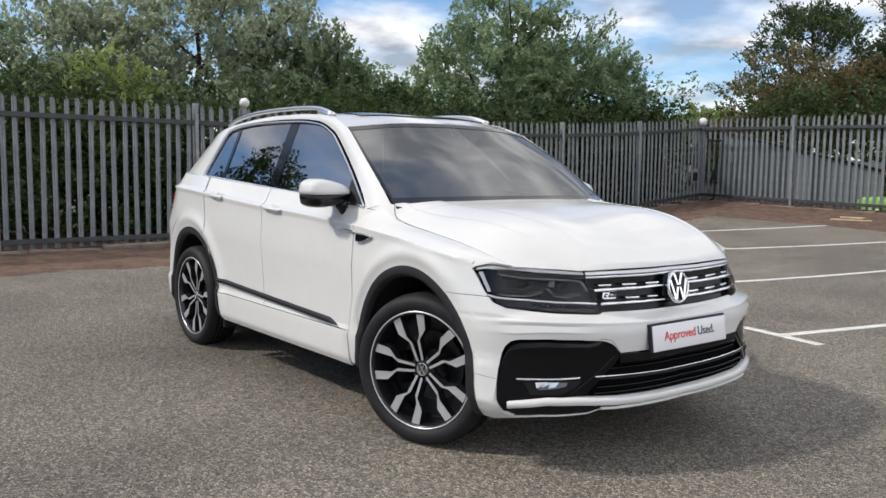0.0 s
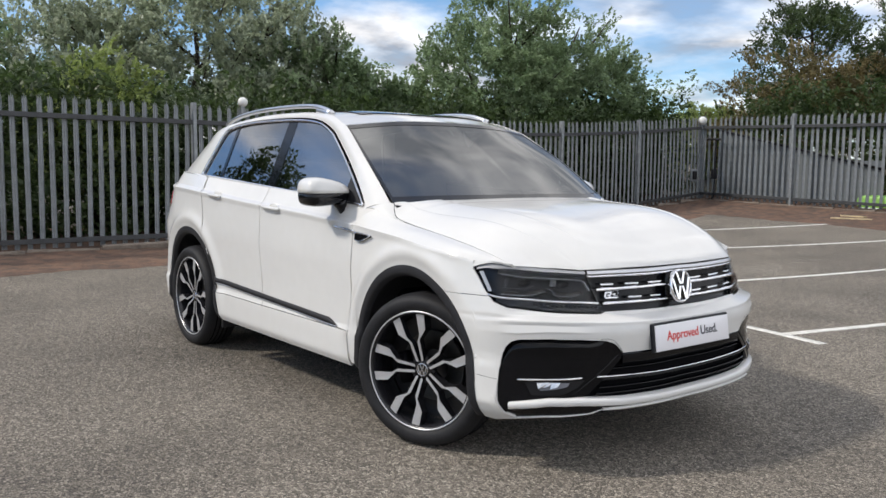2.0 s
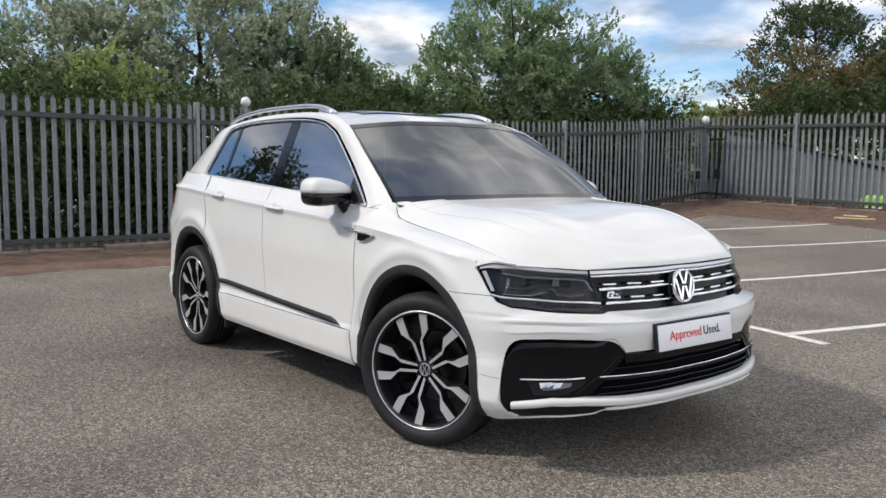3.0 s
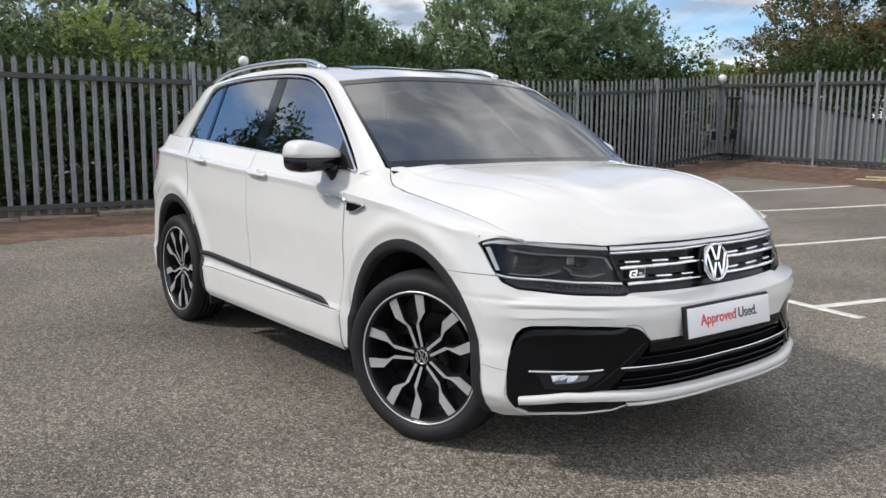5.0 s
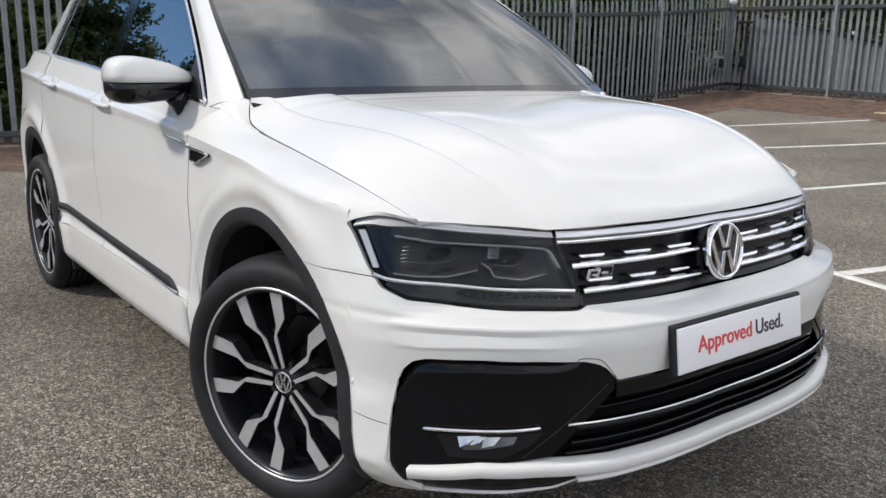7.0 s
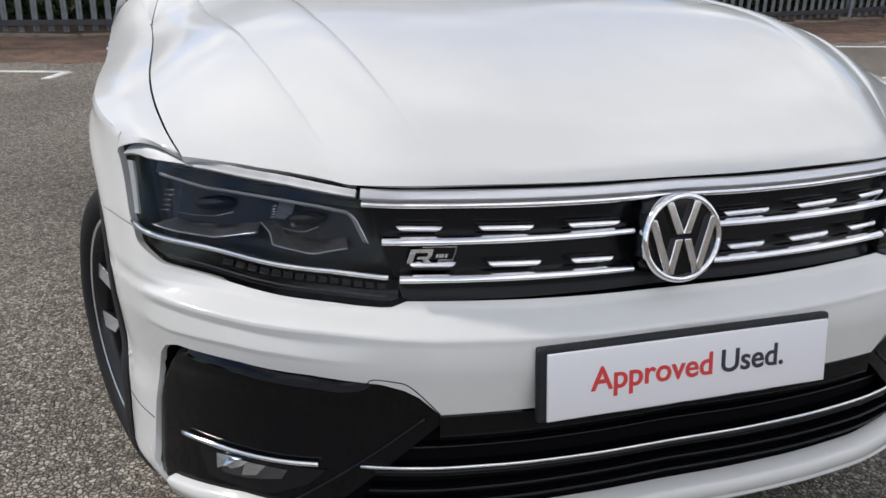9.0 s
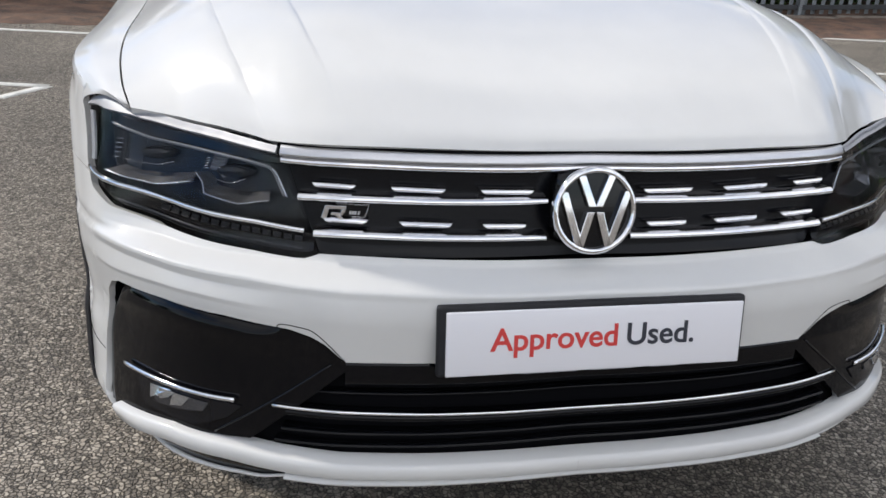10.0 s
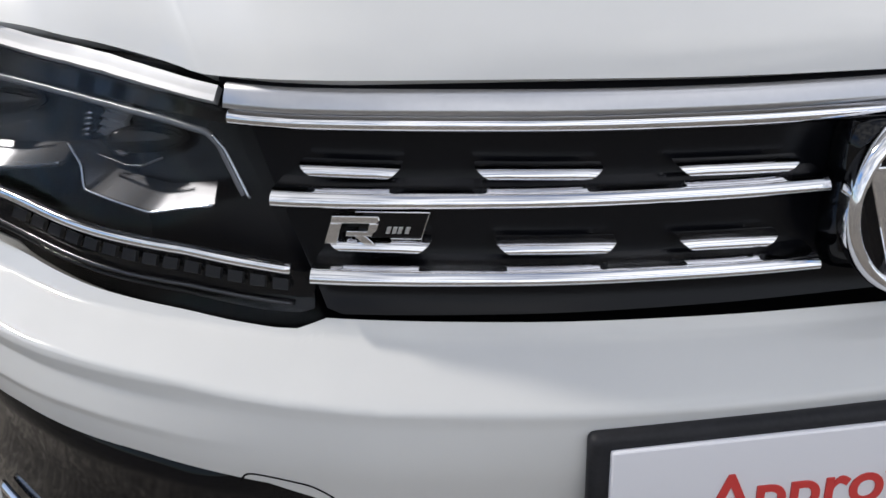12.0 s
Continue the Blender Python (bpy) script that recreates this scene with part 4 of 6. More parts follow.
def wheel(name, centre, steer, side, spin):
    """side -1: the car's right flank. Built facing -y, then turned."""
    w = new(name)
    w.parent = car
    flip = pose(0, 0, 0, 0, 0, 180) if side > 0 else Matrix()
    w.matrix_local = Matrix.Translation(centre) @ pose(0, 0, 0, 0, 0, steer) @ flip @ pose(0, 0, 0, 0, spin, 0)
    R = 0.356
    tyre_prof = [(0.270, -0.085), (0.280, -0.102), (0.294, -0.112), (0.314, -0.115), (0.330, -0.110), (0.343, -0.098), (0.351, -0.080), (R, -0.050), (R, 0.05), (0.351, 0.08), (0.335, 0.108), (0.30, 0.115), (0.262, 0.09)]
    d = lathe_data(tyre_prof, 72)
    tyre = part("tyre", (d[0], [], d[1]), RUBBER, w, "low-profile black tyre")
    # dark bands on the tread stand in for the shade in its grooves
    for gy in (-0.045, -0.015, 0.015, 0.045):
        d = lathe_data([(R - 0.002, gy - 0.005), (R + 0.0012, gy - 0.003), (R + 0.0012, gy + 0.003), (R - 0.002, gy + 0.005)], 72)
        part("groove_band", (d[0], [], d[1]), DARK, tyre)
    d = lathe_data([(0.279, -0.094), (0.2755, -0.1005), (0.268, -0.1005), (0.261, -0.094), (0.255, -0.07), (0.252, 0.0), (0.255, 0.09), (0.271, 0.095)], 72)
    rim = part("rim", (d[0], [], d[1]), RIMBLACK, w, "black alloy rim with machined edge")
    d = lathe_data([(0.2770, -0.0995), (0.2755, -0.1025), (0.2705, -0.1025), (0.2685, -0.099)], 72)
    part("rim_edge", (d[0], [], d[1]), RIM, rim)
    d = lathe_data([(0.253, 0.055), (0.10, 0.06), (0.01, 0.06)], 48)
    part("rim_barrel", (d[0], [], d[1]), RIMBLACK, rim)
    outline = spoke_outline()
    for k in range(5):
        a = 2 * math.pi * k / 5
        for m in (1, -1):
            pts = [(x * m, z) for x, z in outline]
            if m < 0:
                pts = pts[::-1]
            turn = Matrix.Rotation(a, 4, "Y")
            bm = prism_bm(pts, -0.086, -0.045, 0.0)
            for v in bm.verts:
                r = math.hypot(v.co.x, v.co.z)
                v.co.y += 0.022 * (1 - min(1, r / 0.25)) ** 1.4
                if v.co.y > -0.06:
                    v.co.x += 0.006 * (1 if v.co.x > 0.04 * m * m else -1)
            bmesh.ops.transform(bm, matrix=turn, verts=bm.verts)
            spoke = part("spoke", bm, RIMBLACK, w, "twin alloy spoke, machined face over black", smooth=False)
            small = []
            n = len(pts)
            area = sum(pts[i][0] * pts[(i + 1) % n][1] - pts[(i + 1) % n][0] * pts[i][1] for i in range(n))
            for i in range(n):
                p0, p1, p2 = np.array(pts[i - 1]), np.array(pts[i]), np.array(pts[(i + 1) % n])
                e1, e2 = p1 - p0, p2 - p1
                n1 = np.array([-e1[1], e1[0]]) / np.linalg.norm(e1)
                n2 = np.array([-e2[1], e2[0]]) / np.linalg.norm(e2)
                b = n1 + n2
                b = b / max(0.35, b @ n1)
                small.append(tuple(p1 + (0.0018 if area > 0 else -0.0018) * b))
            bm = prism_bm(small, -0.0885, -0.080)
            for v in bm.verts:
                r = math.hypot(v.co.x, v.co.z)
                v.co.y += 0.022 * (1 - min(1, r / 0.25)) ** 1.4
            bmesh.ops.transform(bm, matrix=turn, verts=bm.verts)
            part("spoke_face", bm, RIM, spoke, smooth=False)
        p = Matrix.Rotation(a + math.pi / 5, 4, "Y") @ Vector((0, -0.052, 0.056))
        bm = bmesh.new()
        bmesh.ops.create_cone(bm, cap_ends=True, segments=6, radius1=0.010, radius2=0.009, depth=0.02, matrix=Matrix.Translation(p) @ pose(0, 0, 0, 90))
        part("wheel_bolt", bm, RIMBLACK, w, smooth=False)
    d = lathe_data([(0.060, -0.036), (0.048, -0.052), (0.038, -0.066), (0.032, -0.066)], 40)
    part("hub", (d[0], [], d[1]), RIMBLACK, w)
    cap = emblem("centre_cap", 0.031, w)
    cap.matrix_local = Matrix.Translation((0, -0.068, 0)) @ pose(0, 0, 0, 0, -spin, 0)
    d = lathe_data([(0.165, 0.028), (0.165, 0.040), (0.08, 0.040), (0.08, 0.028), (0.165, 0.028)], 48)
    part("brake_disc", (d[0], [], d[1]), STEEL, w, "steel brake disc")
    part("brake_caliper", box_bm((0.07, 0.06, 0.15), (-0.14, 0.01, 0.02), 0.015), DARK, w)
    return w


def emblem(name, r, parent):
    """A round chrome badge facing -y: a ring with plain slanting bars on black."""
    d = lathe_data([(r * 0.98, 0.10 * r), (r, 0.0), (r * 0.99, -0.10 * r), (r * 0.93, -0.17 * r), (r * 0.87, -0.15 * r), (r * 0.845, -0.06 * r), (r * 0.845, 0.05 * r)], 56)
    ob = part(name, (d[0], [], d[1]), CHROME, parent, "round chrome badge")
    bm = bmesh.new()
    bmesh.ops.create_circle(bm, cap_ends=True, segments=40, radius=r * 0.9, matrix=pose(0, -0.03 * r, 0, 90))
    part("badge_ground", bm, GLOSS, ob)
    wd = 0.088 * r

    def bar(x0, z0, x1, z1):
        dx, dz = x1 - x0, z1 - z0
        h = math.hypot(dx, dz)
        k = wd * h / abs(dz)
        pts = [(x0 - k, z0), (x0 + k, z0), (x1 + k, z1), (x1 - k, z1)]
        part("badge_bar", prism_bm([(a * 1.0, b) for a, b in pts], -0.15 * r, -0.03 * r, 0.02 * r), CHROME, ob, smooth=False)
    for s in (-1, 1):
        bar(s * 0.36 * r, 0.80 * r, s * 0.075 * r, 0.09 * r)
        bar(s * 0.76 * r, 0.44 * r, s * 0.345 * r, -0.80 * r)
        bar(s * 0.105 * r, -0.02 * r, s * 0.335 * r, -0.80 * r)
    return ob


for nm, c, st, sd, sp in (("front_wheel", (0.026, -0.810, 0.354), 21, -1, -16), ("front_wheel", (0.0, 0.810, 0.354), 21, 1, 10), ("rear_wheel", (-2.681, -0.800, 0.352), 0, -1, 26), ("rear_wheel", (-2.681, 0.800, 0.352), 0, 1, 5)):
    wheel(nm, c, st, sd, sp)

# ---- nose: grille, lamps, intakes ----
# near-black sheet behind the openings; their shade is put into its colour
nt = np.linspace(0, t_of_x(0.40), 50)
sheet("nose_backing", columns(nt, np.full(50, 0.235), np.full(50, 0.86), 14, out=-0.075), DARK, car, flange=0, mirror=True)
gt = np.linspace(0, t_of_w(0.532), 40)
g_lo = np.interp(gt, [0, t_of_w(0.452), t_of_w(0.532)], [0.676, 0.670, 0.846])
g_hi = np.full(40, 0.850)
grille = sheet("grille_panel", columns(gt, g_lo, g_hi, 20, out=-0.022), MESHBLACK, car, "gloss black radiator grille", mirror=True, flange=0)[0]


def on_nose(w0, w1, z0, z1, n=30, out=0.0, z_mid=None):
    t = np.linspace(t_of_w(w0), t_of_w(w1), n)
    z = np.interp(t, [t[0], t[-1]], [z0, z1]) if z_mid is None else curve([(0, z0), (0.5, z_mid), (1, z1)])(np.linspace(0, 1, n))[:, 1]
    return wrap(t, z, out)


def across(path):
    """The right half of a line on the nose, carried on over the middle to the left."""
    return np.concatenate([path[::-1], path[1:] * np.array([1, -1, 1])])


def band(name, w0, w1, za, zb, material, parent, label="", out=0.0, thick=0.008, n=24, mirror=True, lean=0.0, crown=0.003, slant=0.0):
    """A raised strip on the nose: za and zb give its lower and upper edge at both ends."""
    rows = []
    for k in range(5):
        q = k / 4
        t = np.linspace(t_of_w(w0 + slant * (1 - q)), t_of_w(w1 - slant * (1 - q)), n)
        z = np.interp(t, [t[0], t[-1]], [za[0] * (1 - q) + zb[0] * q, za[1] * (1 - q) + zb[1] * q])
        rows.append(wrap(t, z, out + crown * (1 - (2 * q - 1) ** 2) + lean * q))
        if k in (0, 4):
            rows.append(wrap(t, z, out + lean * q - thick))
    rows[0], rows[1] = rows[1], rows[0]
    return sheet(name, np.stack(rows, 1), material, parent, label, flange=0, mirror=mirror)


band("bonnet_seal", 0, 0.535, (0.850, 0.843), (0.862, 0.853), DARK, car, out=-0.008, thick=0.02, n=40)
band("bonnet_strip", 0, 0.527, (0.8395, 0.832), (0.8555, 0.8475), SATINGREY, car, "satin silver strip along the bonnet edge", out=0.004, thick=0.02, n=40, lean=-0.006, crown=0.001)
band("grille_strip", 0, 0.525, (0.8255, 0.819), (0.8365, 0.829), CHROME, car, out=0.000, thick=0.012, n=40)
for z0, z1, w1 in ((0.777, 0.769, 0.489), (0.715, 0.711, 0.459)):
    band("grille_bar", 0.076, w1, (z0 - 0.006, z1 - 0.007), (z0 + 0.006, z1 + 0.007), CHROME, car, "chrome grille bar", out=0.003, thick=0.03, n=40, crown=0.007)
for wa, wb in ((0.468, 0.388), (0.334, 0.241), (0.188, 0.096)):
    zc = np.interp((wa + wb) / 2, [0, 0.47], [0.7925, 0.790])
    band("grille_dash", wb, wa, (zc - 0.0045, zc - 0.0045), (zc + 0.0035, zc + 0.0035), CHROME, car, "short chrome grille insert", out=0.000, thick=0.012, n=6, lean=-0.003, slant=0.010)
for wa, wb in ((0.447, 0.366), (0.318, 0.228), (0.182, 0.106)):
    zc = np.interp((wa + wb) / 2, [0, 0.47], [0.7335, 0.7345])
    band("grille_dash", wb, wa, (zc - 0.0045, zc - 0.0045), (zc + 0.0035, zc + 0.0035), CHROME, car, "short chrome grille insert", out=0.000, thick=0.012, n=6, lean=-0.003, slant=0.010)
badge = emblem("front_badge", 0.0755, car)
badge.matrix_local = Matrix.Translation((0.803, 0, 0.766)) @ pose(0, 0, 0, 0, 0, 90) @ pose(0, 0, 0, -10, 0, 0)
part("badge_mount", box_bm((0.05, 0.13, 0.13), (0.765, 0, 0.762), 0.03), GLOSS, car)
# small model badge: plain slanted chrome blocks inside a thin slanted outline
badge_at = wrap(t_of_w(0.436), 0.736, -0.004)
bt_dir = wrap(t_of_w(0.390), 0.736, -0.004) - badge_at
yaw_b = math.degrees(math.atan2(bt_dir[1], bt_dir[0]))
small = new("model_badge")
small.parent = car
small.matrix_local = Matrix.Translation(badge_at) @ pose(0, 0, 0, 0, 0, yaw_b) @ pose(0, 0, 0, -8)
small["label"] = "small slanted chrome model badge"
LEAN = 0.32


def slanted(name, corners, y0, y1, material):
    part(name, prism_bm([(x + LEAN * z, z) for x, z in corners], y0, y1, 0.0006), material, small, smooth=False)


slanted("badge_ground", [(0.010, 0.004), (0.058, 0.004), (0.058, 0.0245), (0.010, 0.0245)], -0.003, 0.004, GLOSS)
for corners in ([(0.004, 0.0240), (0.059, 0.0240), (0.059, 0.0250), (0.004, 0.0250)], [(0.058, 0.004), (0.059, 0.004), (0.059, 0.025), (0.058, 0.025)], [(0.036, 0.0035), (0.059, 0.0035), (0.059, 0.0045), (0.036, 0.0045)]):
    slanted("badge_outline", corners, -0.005, 0.003, CHROME)
for corners in ([(-0.012, 0.0), (-0.003, 0.0), (-0.003, 0.016), (-0.012, 0.016)], [(-0.012, 0.0160), (0.022, 0.0160), (0.024, 0.0185), (0.022, 0.0215), (-0.012, 0.0215)], [(0.017, 0.0085), (0.022, 0.0085), (0.024, 0.0105), (0.024, 0.0160), (0.017, 0.0160)],
                [(0.002, 0.0060), (0.022, 0.0060), (0.0215, 0.0100), (0.002, 0.0100)], [(0.008, 0.0070), (0.016, 0.0070), (0.026, 0.0), (0.017, 0.0)]):
    slanted("badge_block", corners, -0.006, 0.004, CHROME)
for x in (0.031, 0.0355, 0.0395, 0.0450):
    slanted("small_print", [(x, 0.0075), (x + 0.0032, 0.0075), (x + 0.0032, 0.0130), (x, 0.0130)], -0.0038, 0.002, SATIN)

# headlights
ht = np.unique(np.concatenate([HL_T[:9], np.linspace(HL_T[0], HL_IN, 12), np.linspace(HL_IN, HL_T[-1], 50)]))
h_lo, h_hi = np.interp(ht, HL_T, HL_LOW), np.interp(ht, HL_T, HL_HIGH)


for made in sheet("headlight", columns(ht, h_lo, h_hi, 14, out=-0.045), LAMPGREY, car, "dark LED headlight behind a clear lens", mirror=True, flange=0):
    side = 1 if made.data.vertices[0].co.y < 0 else -1
    put = lambda pts: pts * np.array([1, side, 1])

    def piece(name, pts, material, label="", flange=0.006):
        return sheet(name, put(pts), material, made, label, flange=flange, centre=(0.0, -0.5 * side, 0.7))[0]

    lens = piece("lens", columns(ht, h_lo + 0.001, h_hi - 0.001, 14, out=0.001), CLEAR, "clear headlight lens", 0)
    lens.visible_shadow = False
    def line(name, points, out, r, material, label="", squash=1.0, n=40):
        """A thin bar along (half-width, height) points inside the lamp."""
        p = np.array(points, float)
        q = np.concatenate([[0], np.cumsum(np.hypot(*np.diff(p, axis=0).T))])
        u = np.linspace(0, q[-1], n)
        d = tube_data(put(wrap(t_of_w(np.interp(u, q, p[:, 0])), np.interp(u, q, p[:, 1]), out)), r, sides=8, squash=squash)
        return part(name, (d[0], [], d[1]), material, made, label)

    def between(name, low, high, out, material, label="", n=24, m=4, flange=0.004):
        """A small sheet inside the lamp between two (half-width, height) lines."""
        lo, hi = (np.array(c, float) for c in (low, high))
        u = np.linspace(0, 1, n)
        ends = [np.stack([np.interp(u, np.linspace(0, 1, len(c)), c[:, k]) for k in (0, 1)], 1) for c in (lo, hi)]
        rows = [ends[0] * (1 - q) + ends[1] * q for q in np.linspace(0, 1, m)]
        depth = out if isinstance(out, tuple) else (out, out)
        return piece(name, np.stack([wrap(t_of_w(r[:, 0]), r[:, 1], np.interp(k, [0, m - 1], depth)) for k, r in enumerate(rows)], 1), material, label, flange)

    # chrome brow along the top edge, with a dark step and a second fine line
    tb0 = np.linspace(HL_IN + 0.001, t_of_x(0.378), 80)
    hb = np.interp(tb0, HL_T, HL_HIGH) - 0.0008
    spots = [tb0[0], t_of_x(0.53), t_of_x(0.45), tb0[-1]]
    drop, lie = np.interp(tb0, spots, [0.0088, 0.011, 0.019, 0.012]), np.interp(tb0, [tb0[0], t_of_x(0.56), t_of_x(0.50), tb0[-1]], [0.004, 0.004, -0.003, -0.003])
    piece("lamp_brow", np.stack([wrap(tb0, hb - drop * (1 - q), lie - 0.008 * q) for q in (0, 0.33, 0.67, 1.0)], 1), BROW, "silver brow strip")
    piece("brow_line", np.stack([wrap(tb0[:60], (hb - drop)[:60] - 0.007 + 0.0035 * q, -0.004 - 0.004 * q) for q in (0, 1.0)], 1), SHELF)
    tm = np.linspace(HL_IN, t_of_x(0.47), 50)
    hm = np.interp(tm, HL_T, HL_HIGH)
    piece("lamp_mask", columns(tm, hm - np.interp(tm, [tm[0], tm[-1]], [0.030, 0.040]), hm - 0.016, 4, out=-0.010), GLOSS, "dark lamp mask")
    between("side_marker", [(0.8535, 0.755), (0.8625, 0.793), (0.8705, 0.834)], [(0.8480, 0.757), (0.8575, 0.796), (0.8655, 0.836)], -0.004, PEARL, "pale side marker strip", n=12, m=3)
    # chrome divider above the indicator band
    line("lamp_divider", [(0.478, 0.712), (0.561, 0.718), (0.65, 0.7215), (0.738, 0.7255), (0.805, 0.7295), (0.838, 0.7345), (0.853, 0.742)], -0.003, 0.0052, CHROME, "chrome divider strip", n=70)
    low_t = np.linspace(t_of_w(0.462), t_of_x(0.478), 46)
    zl, zh = np.interp(low_t, HL_T, HL_LOW) + 0.003, np.interp(low_t, [low_t[0], t_of_w(0.65), t_of_w(0.80), low_t[-1]], [0.705, 0.715, 0.723, 0.727])
    piece("indicator_band", columns(low_t, zl, zh, 5, out=-0.012), GLOSS)
    line("indicator_rib", [(0.480, 0.681), (0.561, 0.6855), (0.65, 0.6885), (0.736, 0.692), (0.812, 0.703)], -0.008, 0.0020, SHELF, n=60)
    line("lower_rib", [(0.500, 0.6765), (0.60, 0.6815), (0.72, 0.686), (0.80, 0.697)], -0.008, 0.002, GLOSS, n=50)
    for k in range(14):
        wk = 0.482 + 0.0195 * k
        zc = float(np.interp(wk, [0.482, 0.561, 0.65, 0.74], [0.6985, 0.7035, 0.7075, 0.7105]))
        between("indicator_cell", [(wk, zc - 0.0045), (wk + 0.013, zc - 0.004)], [(wk + 0.001, zc + 0.0025), (wk + 0.014, zc + 0.003)], (-0.004, -0.008), CELL, n=3, m=3)
    # two projector modules: a recessed eye over a grey shelf with a fine bright lower outline
    for outline, top, eye, lid, spine in (
            ([(0.834, 0.746), (0.806, 0.742), (0.766, 0.742), (0.709, 0.760)], [(0.823, 0.756), (0.800, 0.753), (0.770, 0.757), (0.715, 0.770)], (0.782, 0.790), [(0.820, 0.770), (0.800, 0.769), (0.773, 0.772), (0.752, 0.782)], (0.824, 0.768, 0.808)),
            ([(0.704, 0.776), (0.684, 0.763), (0.676, 0.747), (0.606, 0.740), (0.548, 0.752)], [(0.690, 0.776), (0.676, 0.768), (0.668, 0.758), (0.600, 0.754), (0.556, 0.762)], (0.630, 0.786), [(0.675, 0.771), (0.643, 0.768), (0.625, 0.769), (0.603, 0.778)], (0.686, 0.784, 0.804))):
        line("module_outline", outline, -0.010, 0.0013, LAMP, "fine bright module outline", n=50)
        between("module_shelf", outline, top, (-0.012, -0.030), SHELF, "grey projector shelf")
        line("module_lid", lid, -0.016, 0.0012, SHELF, n=30)
        bm = bmesh.new()
        c = put(wrap(t_of_w(eye[0]), eye[1], -0.026))
        bmesh.ops.create_uvsphere(bm, u_segments=20, v_segments=12, radius=1, matrix=Matrix.Translation(c) @ Matrix.Diagonal((0.012, 0.034, 0.012, 1)))
        part("projector_lens", bm, GLOSS, made, "dark projector lens")
        for k in range(5):
            zk = spine[1] + (spine[2] - spine[1]) * (k + 0.5) / 5
            line("module_fin", [(spine[0] + 0.004, zk - 0.001), (spine[0] - 0.004, zk + 0.001)], -0.010, 0.0009, LAMP, n=3)
    for k in range(4):
        zk = 0.782 + 0.0062 * k
        between("projector_facet", [(0.692 - 0.001 * k, zk), (0.664 - 0.001 * k, zk)], [(0.692 - 0.001 * k, zk + 0.0045), (0.664 - 0.001 * k, zk + 0.0045)], (-0.026, -0.032), GUIDE, n=4, m=3)
    # silver bead added to imitate a small glint inside the lens
    bm = bmesh.new()
    bmesh.ops.create_uvsphere(bm, u_segments=12, v_segments=8, radius=0.006, matrix=Matrix.Translation(put(wrap(t_of_w(0.650), 0.778, -0.018))))
    part("projector_glint", bm, LAMP, made, "small silver bead added as a glint")
    # daytime light guide along the top and down the inner end
    line("day_light", [(0.838, 0.826), (0.786, 0.815), (0.697, 0.8125), (0.608, 0.810), (0.553, 0.8065), (0.541, 0.799), (0.519, 0.763)], -0.010, 0.0030, GUIDE, "grey light guide", n=90)
    line("day_light_edge", [(0.545, 0.806), (0.534, 0.797), (0.513, 0.762)], -0.007, 0.0016, LAMP, n=20)
    between("upper_shelf", [(0.830, 0.826), (0.786, 0.819), (0.697, 0.8165), (0.60, 0.814)], [(0.832, 0.832), (0.786, 0.829), (0.697, 0.826), (0.60, 0.820)], (-0.012, -0.016), SHELF)

# number plate with the dealer's words
plate = new("number_plate")
plate.parent = car
plate.matrix_local = Matrix.Translation((0.872, 0, 0.567)) @ pose(0, 0, 0, 0, 0, 90) @ pose(0, 0, 0, -8, 0, 0)
part("plate_frame", box_bm((0.550, 0.016, 0.124), (0, 0.0, 0), 0.007, 3), PLASTIC, plate, "black plate surround")
part("plate_face", box_bm((0.530, 0.006, 0.112), (0.004, -0.009, -0.004), 0.004, 2), PLATE, plate, "white plate face")


def words(name, text, x, z, size, material, parent):
    c = bpy.data.curves.new(name, "FONT")
    c.body, c.size, c.extrude, c.offset = text, size, 0.0006, size * 0.014
    tmp = bpy.data.objects.new(name, c)
    scene.collection.objects.link(tmp)
    bpy.context.view_layer.update()
    me = bpy.data.meshes.new_from_object(tmp.evaluated_get(bpy.context.evaluated_depsgraph_get()))
    bpy.data.objects.remove(tmp)
    me.materials.clear()
    me.materials.append(material)
    wid = max(v.co.x for v in me.vertices)
    bm = bmesh.new()
    bm.from_mesh(me)
    bpy.data.meshes.remove(me)
    bmesh.ops.remove_doubles(bm, verts=bm.verts, dist=1e-6)
    left = set(bm.faces)
    while left:
        todo, island = [left.pop()], []
        while todo:
            f = todo.pop()
            island.append(f)
            for e in f.edges:
                for g in e.link_faces:
                    if g in left:
                        left.discard(g)
                        todo.append(g)
        vs = list({v for f in island for v in f.verts})
        at = {v: i for i, v in enumerate(vs)}
        ob = part(name, ([tuple(v.co) for v in vs], [], [tuple(at[v] for v in f.verts) for f in island]), material, parent, smooth=False)
        ob.matrix_local = Matrix.Translation((x, -0.0127, z)) @ pose(0, 0, 0, 90)
    bm.free()
    return wid


wa = words("red_letter", "Approved", -0.185, -0.017, 0.0556, INKRED, plate)
words("dark_letter", "Used.", -0.185 + wa + 0.015, -0.017, 0.0556, INK, plate)
for x0, x1 in ((-0.13, -0.03), (-0.005, 0.075), (0.105, 0.155)):
    part("small_print", box_bm((x1 - x0, 0.001, 0.004), ((x0 + x1) / 2, -0.0086, -0.0595), 0), INKGREY, plate, smooth=False)
part("plate_plinth", box_bm((0.05, 0.50, 0.11), (0.838, 0, 0.560), 0.02), GLOSS, car)

